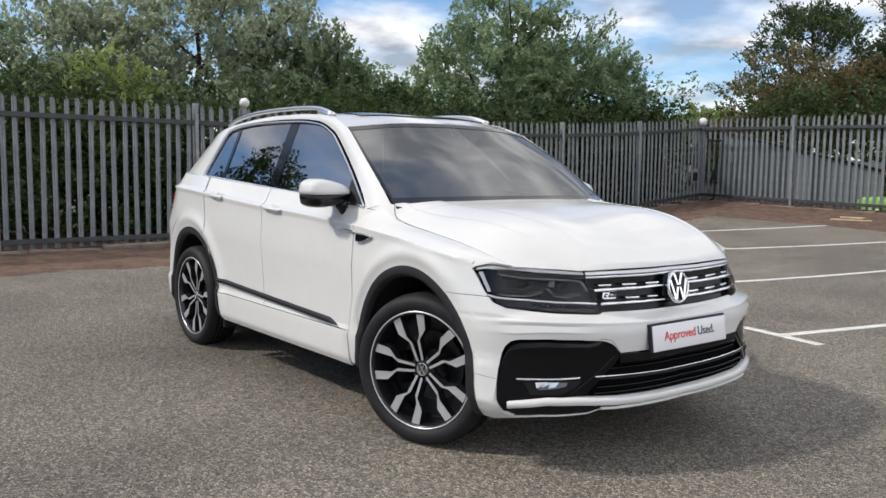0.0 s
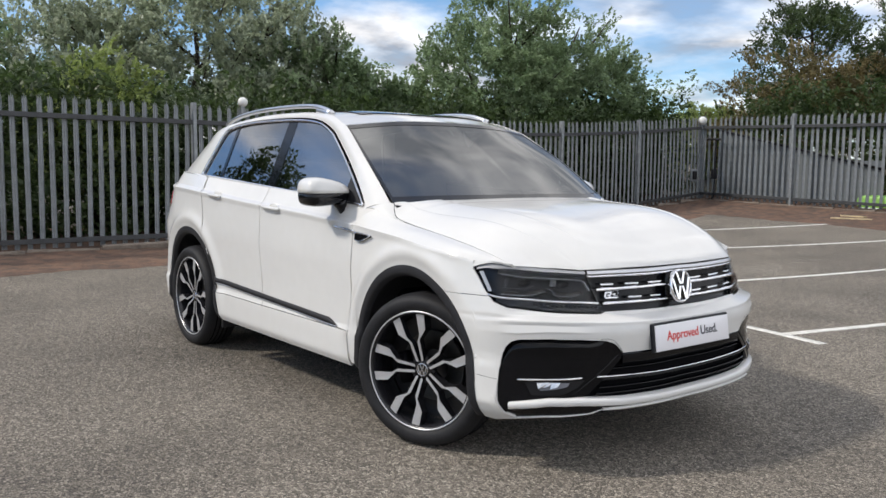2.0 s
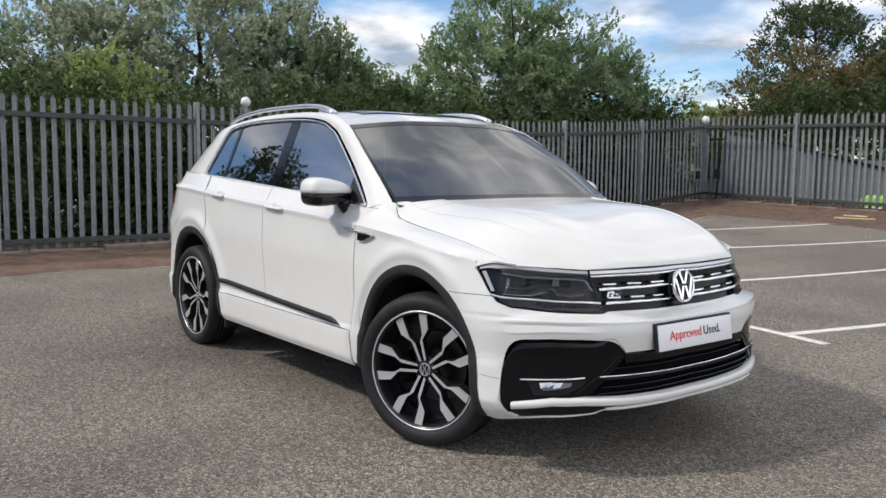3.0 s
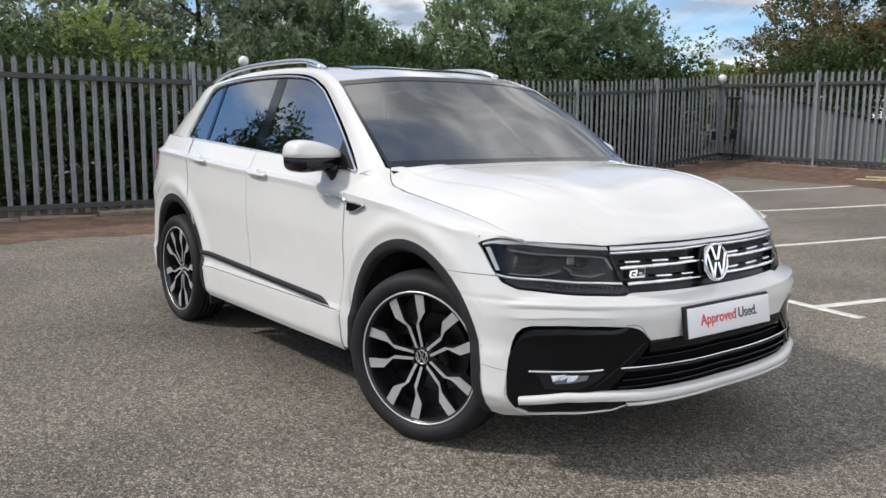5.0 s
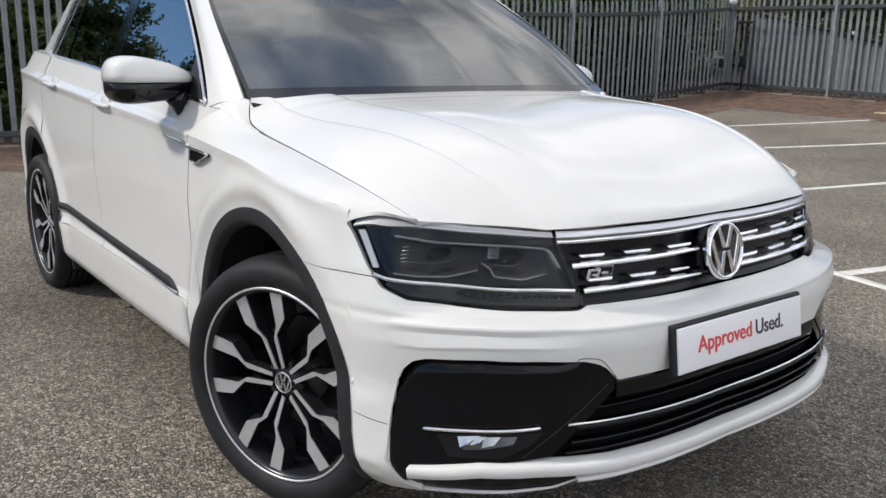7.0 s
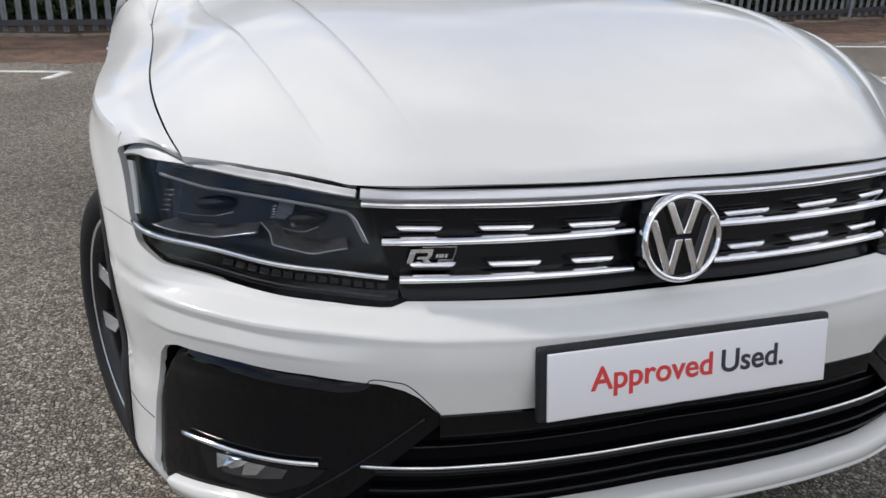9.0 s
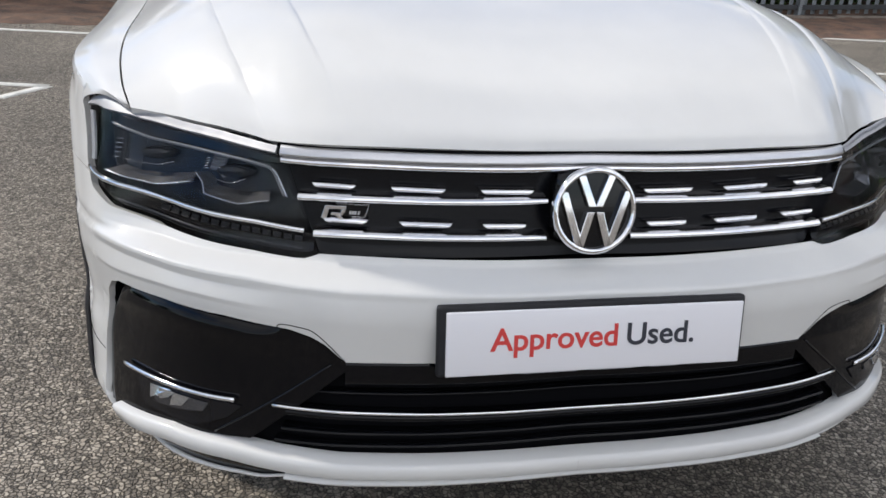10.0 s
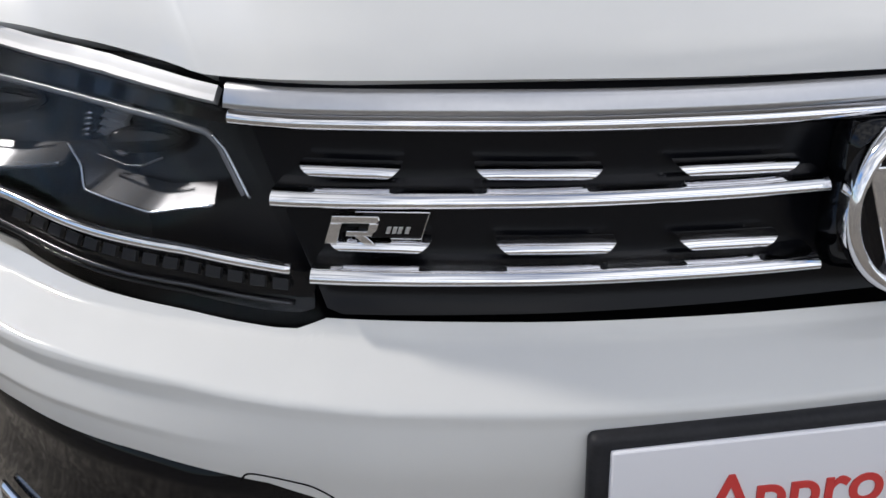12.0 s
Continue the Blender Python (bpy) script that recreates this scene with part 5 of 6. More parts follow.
# lower intake
it = np.linspace(0, t_of_x(0.492), 70)
i_hi = np.interp(it, INT_T, INT_TOP) + 0.004
i_lo = np.interp(it, [0, t_of_w(0.6), t_of_x(0.492)], [0.295, 0.30, 0.245])
i_hi = np.maximum(i_hi, i_lo + 0.005)
# near-black sheet whose colour carries the shade deep in the intake
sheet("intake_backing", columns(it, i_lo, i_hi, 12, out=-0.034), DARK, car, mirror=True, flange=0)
band("intake_header", 0, 0.40, (0.466, 0.464), (0.517, 0.514), POCKET, car, out=-0.004, thick=0.03, n=30)
for z, o in ((0.445, -0.018), (0.371, -0.012), (0.345, -0.016)):
    band("intake_fin", 0, 0.47 + (0.45 - z) * 0.5, (z - 0.004, z - 0.004), (z + 0.002, z + 0.002), POCKET, car, out=o, thick=0.03, n=30)
d = tube_data(across(on_nose(0.0, 0.522, 0.411, 0.418, 40, -0.002)), 0.0031, sides=8)
part("intake_strip", (d[0], [], d[1]), CHROME, car, "thin chrome strip across the lower intake")
band("intake_slat", 0, 0.50, (0.394, 0.400), (0.406, 0.412), POCKET, car, out=-0.006, thick=0.03, n=30)
# fog lamp pockets
pt = np.unique(np.concatenate([np.linspace(t_of_w(0.395), t_of_w(0.47), 14), np.linspace(t_of_w(0.47), t_of_x(0.60), 24), np.linspace(t_of_x(0.60), t_of_x(0.492), 24)]))
p_hi = np.interp(pt, INT_T, INT_TOP) + 0.002
p_lo = np.interp(pt, [t_of_w(0.395), t_of_w(0.56), t_of_w(0.72), t_of_x(0.54), t_of_x(0.492)], [0.495, 0.345, 0.325, 0.26, 0.235])
p_hi = np.maximum(p_hi, p_lo + 0.004)
pf = np.concatenate([np.linspace(0, 0.78, 12), np.linspace(0.80, 1.0, 16)])
brink = smoothstep(t_of_x(0.492), t_of_x(0.53), pt) * smoothstep(t_of_w(0.47), t_of_w(0.56), pt)
side_roll = 0.007 * (1 - np.clip((np.interp(pt, _t, _p[:, 0]) - 0.492) / 0.030, 0, 1)) ** 1.7
roll = -0.005 - 0.026 * np.clip((pf - 0.84) / 0.16, 0, 1) ** 1.6 * brink[:, None] - side_roll[:, None]
pocket = wrap(pt[:, None], p_lo[:, None] * (1 - pf) + p_hi[:, None] * pf, roll)
for made in sheet("fog_pocket", pocket, POCKET, car, "gloss black fog lamp surround", mirror=True, flange=0.02):
    side = 1 if made.data.vertices[0].co.y < 0 else -1
    put = lambda pts: pts * np.array([1, side, 1])
    fs_t = np.linspace(t_of_w(0.585), t_of_x(0.572), 30)
    d = tube_data(put(wrap(fs_t, np.interp(np.linspace(0, 1, 30), [0, 0.5, 1], [0.417, 0.4095, 0.401]), 0.002)), 0.0044, sides=8)
    part("fog_strip", (d[0], [], d[1]), CHROME, made, "chrome strip above the fog lamp")
    rg_t = np.linspace(t_of_w(0.52), t_of_x(0.568), 30)
    d = tube_data(put(wrap(rg_t, np.linspace(0.473, 0.455, 30), -0.0065)), 0.0016, sides=6)
    part("pocket_ridge", (d[0], [], d[1]), GLOSS, made)
    def patch(name, low, high, out, material, label="", n=14, m=5):
        lo, hi = (np.array(c, float) for c in (low, high))
        u = np.linspace(0, 1, n)
        e = [np.stack([np.interp(u, np.linspace(0, 1, len(c)), c[:, k]) for k in (0, 1)], 1) for c in (lo, hi)]
        rows = [e[0] * (1 - q) + e[1] * q for q in np.linspace(0, 1, m)]
        return sheet(name, put(np.stack([wrap(t_of_w(r[:, 0]), r[:, 1], np.interp(k, [0, m - 1], out)) for k, r in enumerate(rows)], 1)), material, made, label, flange=0.004, centre=(0, -0.5 * side, 0.4))[0]
    patch("fog_lamp", [(0.752, 0.340), (0.66, 0.346), (0.60, 0.378)], [(0.770, 0.392), (0.67, 0.404), (0.575, 0.405)], (-0.002, -0.002), LAMPGREY, "fog lamp")
    patch("fog_shelf", [(0.728, 0.362), (0.69, 0.368), (0.640, 0.382)], [(0.738, 0.388), (0.70, 0.396), (0.632, 0.398)], (0.003, 0.000), SHELF, "grey fog lamp reflector")
    patch("fog_facet", [(0.733, 0.370), (0.718, 0.384)], [(0.738, 0.392), (0.700, 0.399)], (0.008, 0.002), LAMP, "bright fog lamp facet", n=5, m=3)
    patch("fog_facet", [(0.716, 0.376), (0.700, 0.386)], [(0.720, 0.394), (0.690, 0.398)], (0.007, 0.004), LAMP, n=5, m=3)
    patch("fog_facet", [(0.698, 0.372), (0.676, 0.380)], [(0.694, 0.396), (0.664, 0.399)], (0.006, 0.003), LAMP, n=5, m=3)
    d = tube_data(put(wrap(t_of_w(np.linspace(0.424, 0.622, 24)), np.linspace(0.502, 0.345, 24), -0.004)), 0.0022, sides=8)
    part("pocket_edge", (d[0], [], d[1]), GLOSS, made)
# fine seam of the flap above the pocket's inner corner
seam = curve([(0.512, 0.567), (0.503, 0.576), (0.471, 0.573), (0.452, 0.567), (0.430, 0.547), (0.400, 0.512)])(np.linspace(0, 1, 40))
tube("flap_seam", wrap(t_of_w(seam[:, 0]), seam[:, 1], 0.0), 0.0009, DARK, car, mirror=True, sides=5)
# lip, splitter, valance
lt_ = np.linspace(0, t_of_x(0.545), 70)
l_mid = np.interp(lt_, [0, t_of_w(0.41), t_of_w(0.60), t_of_w(0.70), t_of_x(0.545)], [0.310, 0.315, 0.325, 0.322, 0.294])
lip_rows = [wrap(lt_, l_mid + dz, o) for dz, o in ((-0.022, -0.014), (-0.021, 0.006), (-0.018, 0.011), (0.006, 0.012), (0.010, 0.007), (0.012, -0.024))]
sheet("front_lip", np.stack(lip_rows, 1), PAINT, car, "white front lip", mirror=True, flange=0.02, centre=(-0.5, 0, 0.29))
vt = np.linspace(0, t_of_x(0.475), 60)
v_hi = np.interp(vt, lt_, l_mid - 0.014)
v_lo = np.interp(vt, [0, t_of_w(0.45), t_of_w(0.50), t_of_w(0.545), t_of_w(0.60), t_of_w(0.72), t_of_x(0.475)], [0.272, 0.276, 0.278, 0.262, 0.258, 0.248, 0.212])
sheet("front_valance", columns(vt, v_lo, v_hi, 6, out=-0.014), GLOSS, car, "gloss black lower valance", mirror=True, flange=0.03)
st = np.linspace(0, t_of_w(0.50), 40)
s_mid = np.interp(st, [0, t_of_w(0.42), t_of_w(0.50)], [0.279, 0.281, 0.284])
s_half = np.interp(st, [0, t_of_w(0.44), t_of_w(0.50)], [0.008, 0.008, 0.006])
sheet("front_splitter", np.stack([wrap(st, s_mid + k * s_half, o) for k, o in ((-1.0, -0.01), (-0.8, 0.006), (0.3, 0.008), (0.75, -0.01))], 1), PAINT, car, "thin pale splitter edge", mirror=True, flange=0.0)
hem_t = np.linspace(t_of_w(0.46), t_of_x(0.478), 40)
tube("bumper_hem", wrap(hem_t, np.interp(hem_t, vt, v_lo), -0.010), np.interp(np.linspace(0, 1, 40), [0, 0.4, 1], [0.0025, 0.0045, 0.006]), PAINT, car, mirror=True, sides=8)
ct = np.linspace(t_of_x(0.562), t_of_x(0.477), 16)
c_lo = np.interp(ct, vt, v_lo) - 0.004
c_hi = np.maximum(c_lo + 0.003, np.interp(ct, [ct[0], t_of_x(0.528), t_of_x(0.494), ct[-1]], [0.232, 0.248, 0.305, 0.33]))
sheet("bumper_corner", columns(ct, c_lo, c_hi, 6, out=0.001), PAINT, car, mirror=True, flange=0.012)
part("under_tray", box_bm((3.6, 1.0, 0.03), (-1.20, 0, 0.235), 0.01), PLASTIC, car)
bm = bmesh.new()
c = wrap(t_of_x(0.40), 0.475, -0.002)
bmesh.ops.create_cone(bm, cap_ends=True, segments=20, radius1=0.009, radius2=0.008, depth=0.003, matrix=Matrix.Translation(c) @ pose(0, 0, 0, 90, 0, 65))
part("parking_sensor", bm, PAINT, car)

# ---- flank trim ----
sx = np.linspace(-0.64, -2.215, 50)
sz = 0.470 + (sx + 0.672) * (0.528 - 0.470) / (-2.227 + 0.672)
rows = [wrap(t_of_x(sx), sz + dz, o) for dz, o in ((-0.016, 0.0), (-0.013, 0.012), (0.010, 0.010), (0.014, 0.0))]
rows = [rows[0] + (r - rows[0]) * np.minimum(1, 0.05 + (-0.64 - sx) / 0.09)[:, None] for r in rows]
sheet("side_moulding", np.stack(rows, 1), PLASTIC, car, "black lower door moulding", mirror=True, flange=0.0)
rows = [wrap(t_of_x(sx), sz + dz, o) for dz, o in ((-0.022, 0.0), (-0.020, 0.010), (-0.016, 0.010), (-0.014, 0.0))]
sheet("moulding_strip", np.stack(rows, 1), SATIN, car, mirror=True, flange=0.0)
for sgn in (-1, 1):
    part("mud_flap", box_bm((0.03, 0.13, 0.13), (-2.165, sgn * 0.825, 0.265), 0.01), PLASTIC, car, "black mud flap")
# wing badge with its chrome tail
bxs = np.linspace(-0.34, -0.475, 12)
rows = [wrap(t_of_x(bxs), np.interp(bxs, [-0.475, -0.39, -0.34], [0.951, 0.948, 0.944]) - f * np.interp(bxs, [-0.475, -0.42, -0.34], [0.034, 0.037, 0.006]), 0.012) for f in (0, 0.5, 1.0)]
sheet("wing_badge", np.stack(rows, 1), GLOSS, car, "black wing badge with chrome edge", mirror=True, flange=0.012)
tube("badge_edge", wrap(t_of_x(np.linspace(-0.335, -0.475, 10)), np.interp(np.linspace(-0.335, -0.475, 10), [-0.475, -0.39, -0.335], [0.953, 0.950, 0.945]), 0.014), 0.004, CHROME, car, mirror=True, sides=6)
tube("badge_edge", wrap(t_of_x(np.linspace(-0.335, -0.475, 10)), np.interp(np.linspace(-0.335, -0.475, 10), [-0.475, -0.42, -0.335], [0.916, 0.911, 0.943]), 0.013), 0.003, CHROME, car, mirror=True, sides=6)
tube("badge_tail", wrap(t_of_x(np.linspace(-0.487, -0.69, 12)), np.linspace(0.957, 0.972, 12), 0.008), np.linspace(0.007, 0.005, 12), CHROME, car, "chrome badge tail on the front door", mirror=True, sides=8)
# door handles
for xa, xb, dz in ((-1.285, -1.505, 0.0), (-2.115, -2.325, 0.004)):
    hx = np.linspace(xa, xb, 16)
    prof = np.sin(np.linspace(0, np.pi, 16)) ** 0.35
    tube("door_handle", wrap(t_of_x(hx), shoulder(hx) - 0.004 + dz, 0.002 + 0.013 * prof), 0.009 + 0.003 * prof, PAINT, car, "body-coloured door handle", mirror=True, sides=10, squash=0.75)
    bm = bmesh.new()
    m = wrap(t_of_x((xa + xb) / 2 + 0.02), shoulder((xa + xb) / 2) + 0.002 + dz, -0.006)
    bmesh.ops.create_uvsphere(bm, u_segments=24, v_segments=12, radius=1, matrix=Matrix.Translation(m) @ Matrix.Diagonal((0.055, 0.0075, 0.024, 1)))
    part("handle_recess", bm, PAINT, car)

# ---- door mirrors ----
def superell(size, at, e=0.6, n=28, m=18, cut=None):
    u = np.linspace(-np.pi, np.pi, n, endpoint=False)
    v = np.linspace(-np.pi / 2, np.pi / 2, m)
    s = lambda a, k: np.sign(a) * np.abs(a) ** k
    U, V = np.meshgrid(u, v, indexing="ij")
    p = np.stack([size[0] * s(np.cos(V), e) * s(np.cos(U), e), size[1] * s(np.cos(V), e) * s(np.sin(U), e), size[2] * s(np.sin(V), e)], -1)
    if cut:
        p = cut(p)
    p = p + np.array(at)
    f = [(i * m + j, ((i + 1) % n) * m + j, ((i + 1) % n) * m + j + 1, i * m + j + 1) for i in range(n) for j in range(m - 1)]
    return [tuple(q) for q in p.reshape(-1, 3)], [], f


for sgn in (-1, 1):
    mir = new("door_mirror")
    mir.parent = car

    def shell(p, lo, hi, k):
        p = p.copy()
        p[:, :, 2] = np.clip(p[:, :, 2], lo, hi)
        span = np.clip((p[:, :, 1] * -1 + 0.14) / 0.28, 0, 1)
        p[:, :, 2] = np.where(p[:, :, 2] > 0, p[:, :, 2] * (1.10 - 0.62 * span**1.8), p[:, :, 2] * (1.0 - 0.30 * span))
        p[:, :, 0] -= 0.06 * span**2
        p[:, :, 1] *= -sgn * -1 if sgn < 0 else -1
        return p
    at = (-0.700, sgn * 0.943, 1.141)
    v, e, f = superell((0.097, 0.143, 0.080), at, 0.55, cut=lambda p: shell(p, 0.002, 1, 1))
    part("mirror_cap", (v, e, f if sgn < 0 else [q[::-1] for q in f]), PAINT, mir, "white mirror cap")
    v, e, f = superell((0.094, 0.139, 0.074), at, 0.52, cut=lambda p: shell(p, -1, 0.004, 1))
    part("mirror_base", (v, e, f if sgn < 0 else [q[::-1] for q in f]), GLOSS, mir, "gloss black mirror underside")
    d = tube_data([(-0.690, sgn * 0.872, 1.103), (-0.692, sgn * 0.858, 1.070), (-0.690, sgn * 0.850, 1.048), (-0.672, sgn * 0.834, 1.052)], [0.052, 0.040, 0.032, 0.026], sides=12, squash=0.7)
    part("mirror_foot", (d[0], [], d[1]), GLOSS, mir)
    part("mirror_glass", box_bm((0.006, 0.18, 0.10), (-0.797, sgn * 0.938, 1.130), 0.003), CHROME, mir, "mirror glass")

# ---- wipers, aerial, cabin ----
for a, b, c in (((-0.240, 0.05, 1.112), (-0.275, 0.35, 1.122), (-0.352, 0.70, 1.135)), ((-0.288, -0.62, 1.100), (-0.262, -0.30, 1.110), (-0.252, 0.12, 1.124))):
    tube("wiper", curve([a, b, c])(np.linspace(0, 1, 14)), 0.006, PLASTIC, car, "black windscreen wiper", sides=6)
sheet("scuttle", np.stack([np.concatenate([WS_BASE(np.linspace(1, 0, 20)), WS_BASE(np.linspace(0, 1, 20))[1:] * np.array([1, -1, 1])]) + np.array(o) for o in ((0.03, 0, -0.012), (-0.02, 0, 0.004))], 1), PLASTIC, car, flange=0.01)
part("aerial_fin", superell((0.09, 0.022, 0.045), (-2.75, 0, 1.60), 0.9), PAINT, car)
cabin = part("cabin_floor", box_bm((2.7, 1.45, 0.10), (-1.75, 0, 0.52), 0.03), CABIN, car)
part("dashboard", box_bm((0.62, 1.42, 0.34), (-0.62, 0, 0.93), 0.10, 4), CABIN, car, "dark dashboard")
d = lathe_data([(0.18 + 0.015 * math.cos(a), 0.015 * math.sin(a)) for a in np.linspace(0, 2 * np.pi, 9)], 40)
sw = part("steering_wheel", (d[0], [], d[1]), CABIN, car, "black steering wheel")
sw.matrix_local = Matrix.Translation((-1.02, -0.36, 1.02)) @ pose(0, 0, 0, 0, 0, 90) @ pose(0, 0, 0, -25)
for sxp, syp in ((-1.45, -0.36), (-1.45, 0.36), (-2.35, -0.36), (-2.35, 0.36)):
    seat = new("seat")
    seat.parent = car
    part("seat_cushion", box_bm((0.5, 0.5, 0.16), (sxp + 0.1, syp, 0.68), 0.06, 3), SEATCLOTH, seat)
    part("seat_back", box_bm((0.14, 0.48, 0.62), (sxp - 0.22, syp, 1.00), 0.06, 3, pose(0, 0, 0, 0, -12)), SEATCLOTH, seat)
    part("headrest", box_bm((0.09, 0.27, 0.17), (sxp - 0.30, syp, 1.40), 0.04, 3), SEATCLOTH, seat)
sheet("headlining", np.concatenate([roof[:, ::-1], roof[:, 1:] * np.array([1, -1, 1])], 1) - np.array([0, 0, 0.05]), CABIN, car, flange=0)
part("bulkhead", box_bm((0.05, 1.5, 0.5), (-0.32, 0, 0.80), 0.02), DARK, car)
part("engine_cover", box_bm((0.75, 1.15, 0.42), (0.18, 0, 0.56), 0.1), DARK, car)

# ---- palisade fences ----
PALE_H = 2.02


def pale_mesh():
    """A W-section steel pale with a triple-pointed top, facing -y in its own frame."""
    prof = [(-0.034, 0.012), (-0.022, -0.004), (-0.008, -0.004), (0.0, 0.004), (0.008, -0.004), (0.022, -0.004), (0.034, 0.012)]
    tops = [PALE_H - 0.10, PALE_H - 0.03, PALE_H - 0.075, PALE_H, PALE_H - 0.075, PALE_H - 0.03, PALE_H - 0.10]
    v = [(x, y, 0.0) for x, y in prof] + [(x, y, PALE_H - 0.13) for x, y in prof]
    v += [(x, y + (0.0 if i in (1, 5, 3) else 0.0), z) for i, ((x, y), z) in enumerate(zip(prof, tops))]
    n = len(prof)
    f = [(r * n + i, r * n + i + 1, (r + 1) * n + i + 1, (r + 1) * n + i) for r in (0, 1) for i in range(n - 1)]
    back = [(x, y + 0.004, z) for x, y, z in v]
    m = len(v)
    f += [tuple(q + m for q in face[::-1]) for face in f]
    edge = [0, n, 2 * n] + [2 * n + i for i in range(1, n)] + [2 * n - 1, n - 1]
    f += [(a, b, b + m, a + m) for a, b in zip(edge, edge[1:])]
    me = bpy.data.meshes.new("pale")
    me.from_pydata(v + back, [], f)
    me.materials.append(GALV)
    return me


PALE = pale_mesh()


def fence(a, b, bays, lift, label, face):
    a, b = np.array(a, float), np.array(b, float)
    thing = tagged(new("palisade_fence"), label, "fence")
    d = (b - a) / np.linalg.norm(b - a)
    n_out = np.array([-d[1], d[0]]) * face
    yaw = math.degrees(math.atan2(d[1], d[0])) + (0 if face < 0 else 180)
    rng = random.Random(5)
    for k in range(bays + 1):
        p = a + (b - a) * k / bays
        z = ground_height(*p) + lift
        h = 2.12
        q = p - n_out * 0.03
        post = part("post", box_bm((0.055, 0.10, h), (0, 0, h / 2), 0.004, 1), GALV, thing, smooth=False)
        post.matrix_local = Matrix.Translation((q[0], q[1], z - 0.05)) @ pose(0, 0, 0, rng.uniform(-0.4, 0.4), rng.uniform(-0.4, 0.4), yaw)
        if k == bays:
            break
        p2 = a + (b - a) * (k + 1) / bays
        z2 = ground_height(*p2) + lift
        for rz in (0.15, 1.79):
            mid, L = (p + p2) / 2, np.linalg.norm(p2 - p)
            r = part("rail", box_bm((L, 0.045, 0.065), (0, 0, 0), 0.004, 1), RAIL, thing, smooth=False)
            r.matrix_local = Matrix.Translation((mid[0] - n_out[0] * 0.030, mid[1] - n_out[1] * 0.030, (z + z2) / 2 + rz)) @ pose(0, 0, 0, 0, -math.degrees(math.atan2(z2 - z, L)) * (1 if face < 0 else -1), yaw)
        for j in range(17):
            f_ = (j + 0.75) / 17.5
            q = p + (p2 - p) * f_ + n_out * 0.012
            pale = new("pale", PALE)
            pale.parent = thing
            pale.matrix_local = Matrix.Translation((q[0], q[1], z + (z2 - z) * f_ + 0.05 + rng.uniform(-0.008, 0.008))) @ pose(0, 0, 0, rng.uniform(-0.5, 0.5), rng.uniform(-0.5, 0.5), yaw + rng.uniform(-2, 2))
    return thing


CORNER = (-9.71, 15.12)
STEP = np.array([0.155, -2.70])
fence(CORNER, tuple(np.array(CORNER) + STEP * 10), 10, 0.03, "weathered grey steel palisade fence along the rear edge", -1)
fence(CORNER, (-9.71 + 13.2, 15.12 - 1.32), 5, 0.03, "sunlit grey steel palisade fence along the side edge", 1)

# camera globe on the corner post, and one further along
def globe(p, r):
    ob = tagged(new("fence_camera"), "white dome camera on a fence post", "camera")
    bm = bmesh.new()
    bmesh.ops.create_uvsphere(bm, u_segments=24, v_segments=14, radius=r, matrix=Matrix.Translation(p))
    part("dome", bm, WHITEPLASTIC, ob)
    part("bracket", box_bm((0.05, 0.05, 0.14), (p[0], p[1], p[2] - r - 0.04), 0.008), GALV, ob)
    return ob


globe((-9.66, 15.06, 2.54), 0.105)
globe((-8.95, 2.40, 2.24), 0.075)

# gate catch and conduit at the corner
gate = tagged(new("gate_lock"), "black gate bolt and lock box on the fence", "lock")
part("lock_box", box_bm((0.05, 0.13, 0.20), (-9.50, 14.60, 1.18), 0.01), PLASTIC, gate)
part("lock_plate", box_bm((0.03, 0.24, 0.30), (-9.535, 14.60, 1.18), 0.01), GALV, gate)
bolt = tagged(new("conduit"), "black conduit run and switch box on fence", "conduit")
for nm, pts, r in (("conduit_pipe", [(-9.2, 14.98, 2.05), (-9.2, 14.98, 0.75), (-9.26, 14.98, 0.62), (-9.5, 14.99, 0.56)], 0.022), ("cross_arm", [(-9.45, 14.98, 2.08), (-9.05, 14.95, 2.06)], 0.026)):
    d = tube_data(curve(pts)(np.linspace(0, 1, 20)), r, sides=8)
    part(nm, (d[0], [], d[1]), PLASTIC, bolt)
part("switch_box", box_bm((0.13, 0.07, 0.24), (-9.2, 14.95, 1.22), 0.012), PLASTIC, bolt)

# grey clad lean-to behind the side fence, its edge falling away from the corner
shed = tagged(new("outbuilding"), "low grey clad outbuilding with a sloping roof edge", "building")
for k in range(18):
    x0 = -9.45 + k * 0.235
    top = np.interp(x0, [-9.45, -6.1], [2.30, 1.55])
    top2 = np.interp(x0 + 0.23, [-9.45, -6.1], [2.30, 1.55])
    y0 = 15.55 - 0.1 * (x0 + 9.45)
    bm = bmesh.new()
    vs = [bm.verts.new(q) for q in ((x0, y0, 0.2), (x0 + 0.23, y0, 0.2), (x0 + 0.23, y0, top2), (x0, y0, top))]
    fc = bm.faces.new(vs)
    ext = bmesh.ops.extrude_face_region(bm, geom=[fc])
    bmesh.ops.translate(bm, vec=(0, 0.03, 0), verts=[g for g in ext["geom"] if isinstance(g, bmesh.types.BMVert)])
    bmesh.ops.recalc_face_normals(bm, faces=bm.faces)
    part("cladding_sheet", bm, SHED, shed, smooth=False)
d = tube_data([(-9.5, 15.50, 2.33), (-5.2, 15.08, 1.37)], 0.03, sides=6)
part("roof_edge", (d[0], [], d[1]), PLASTIC, shed)

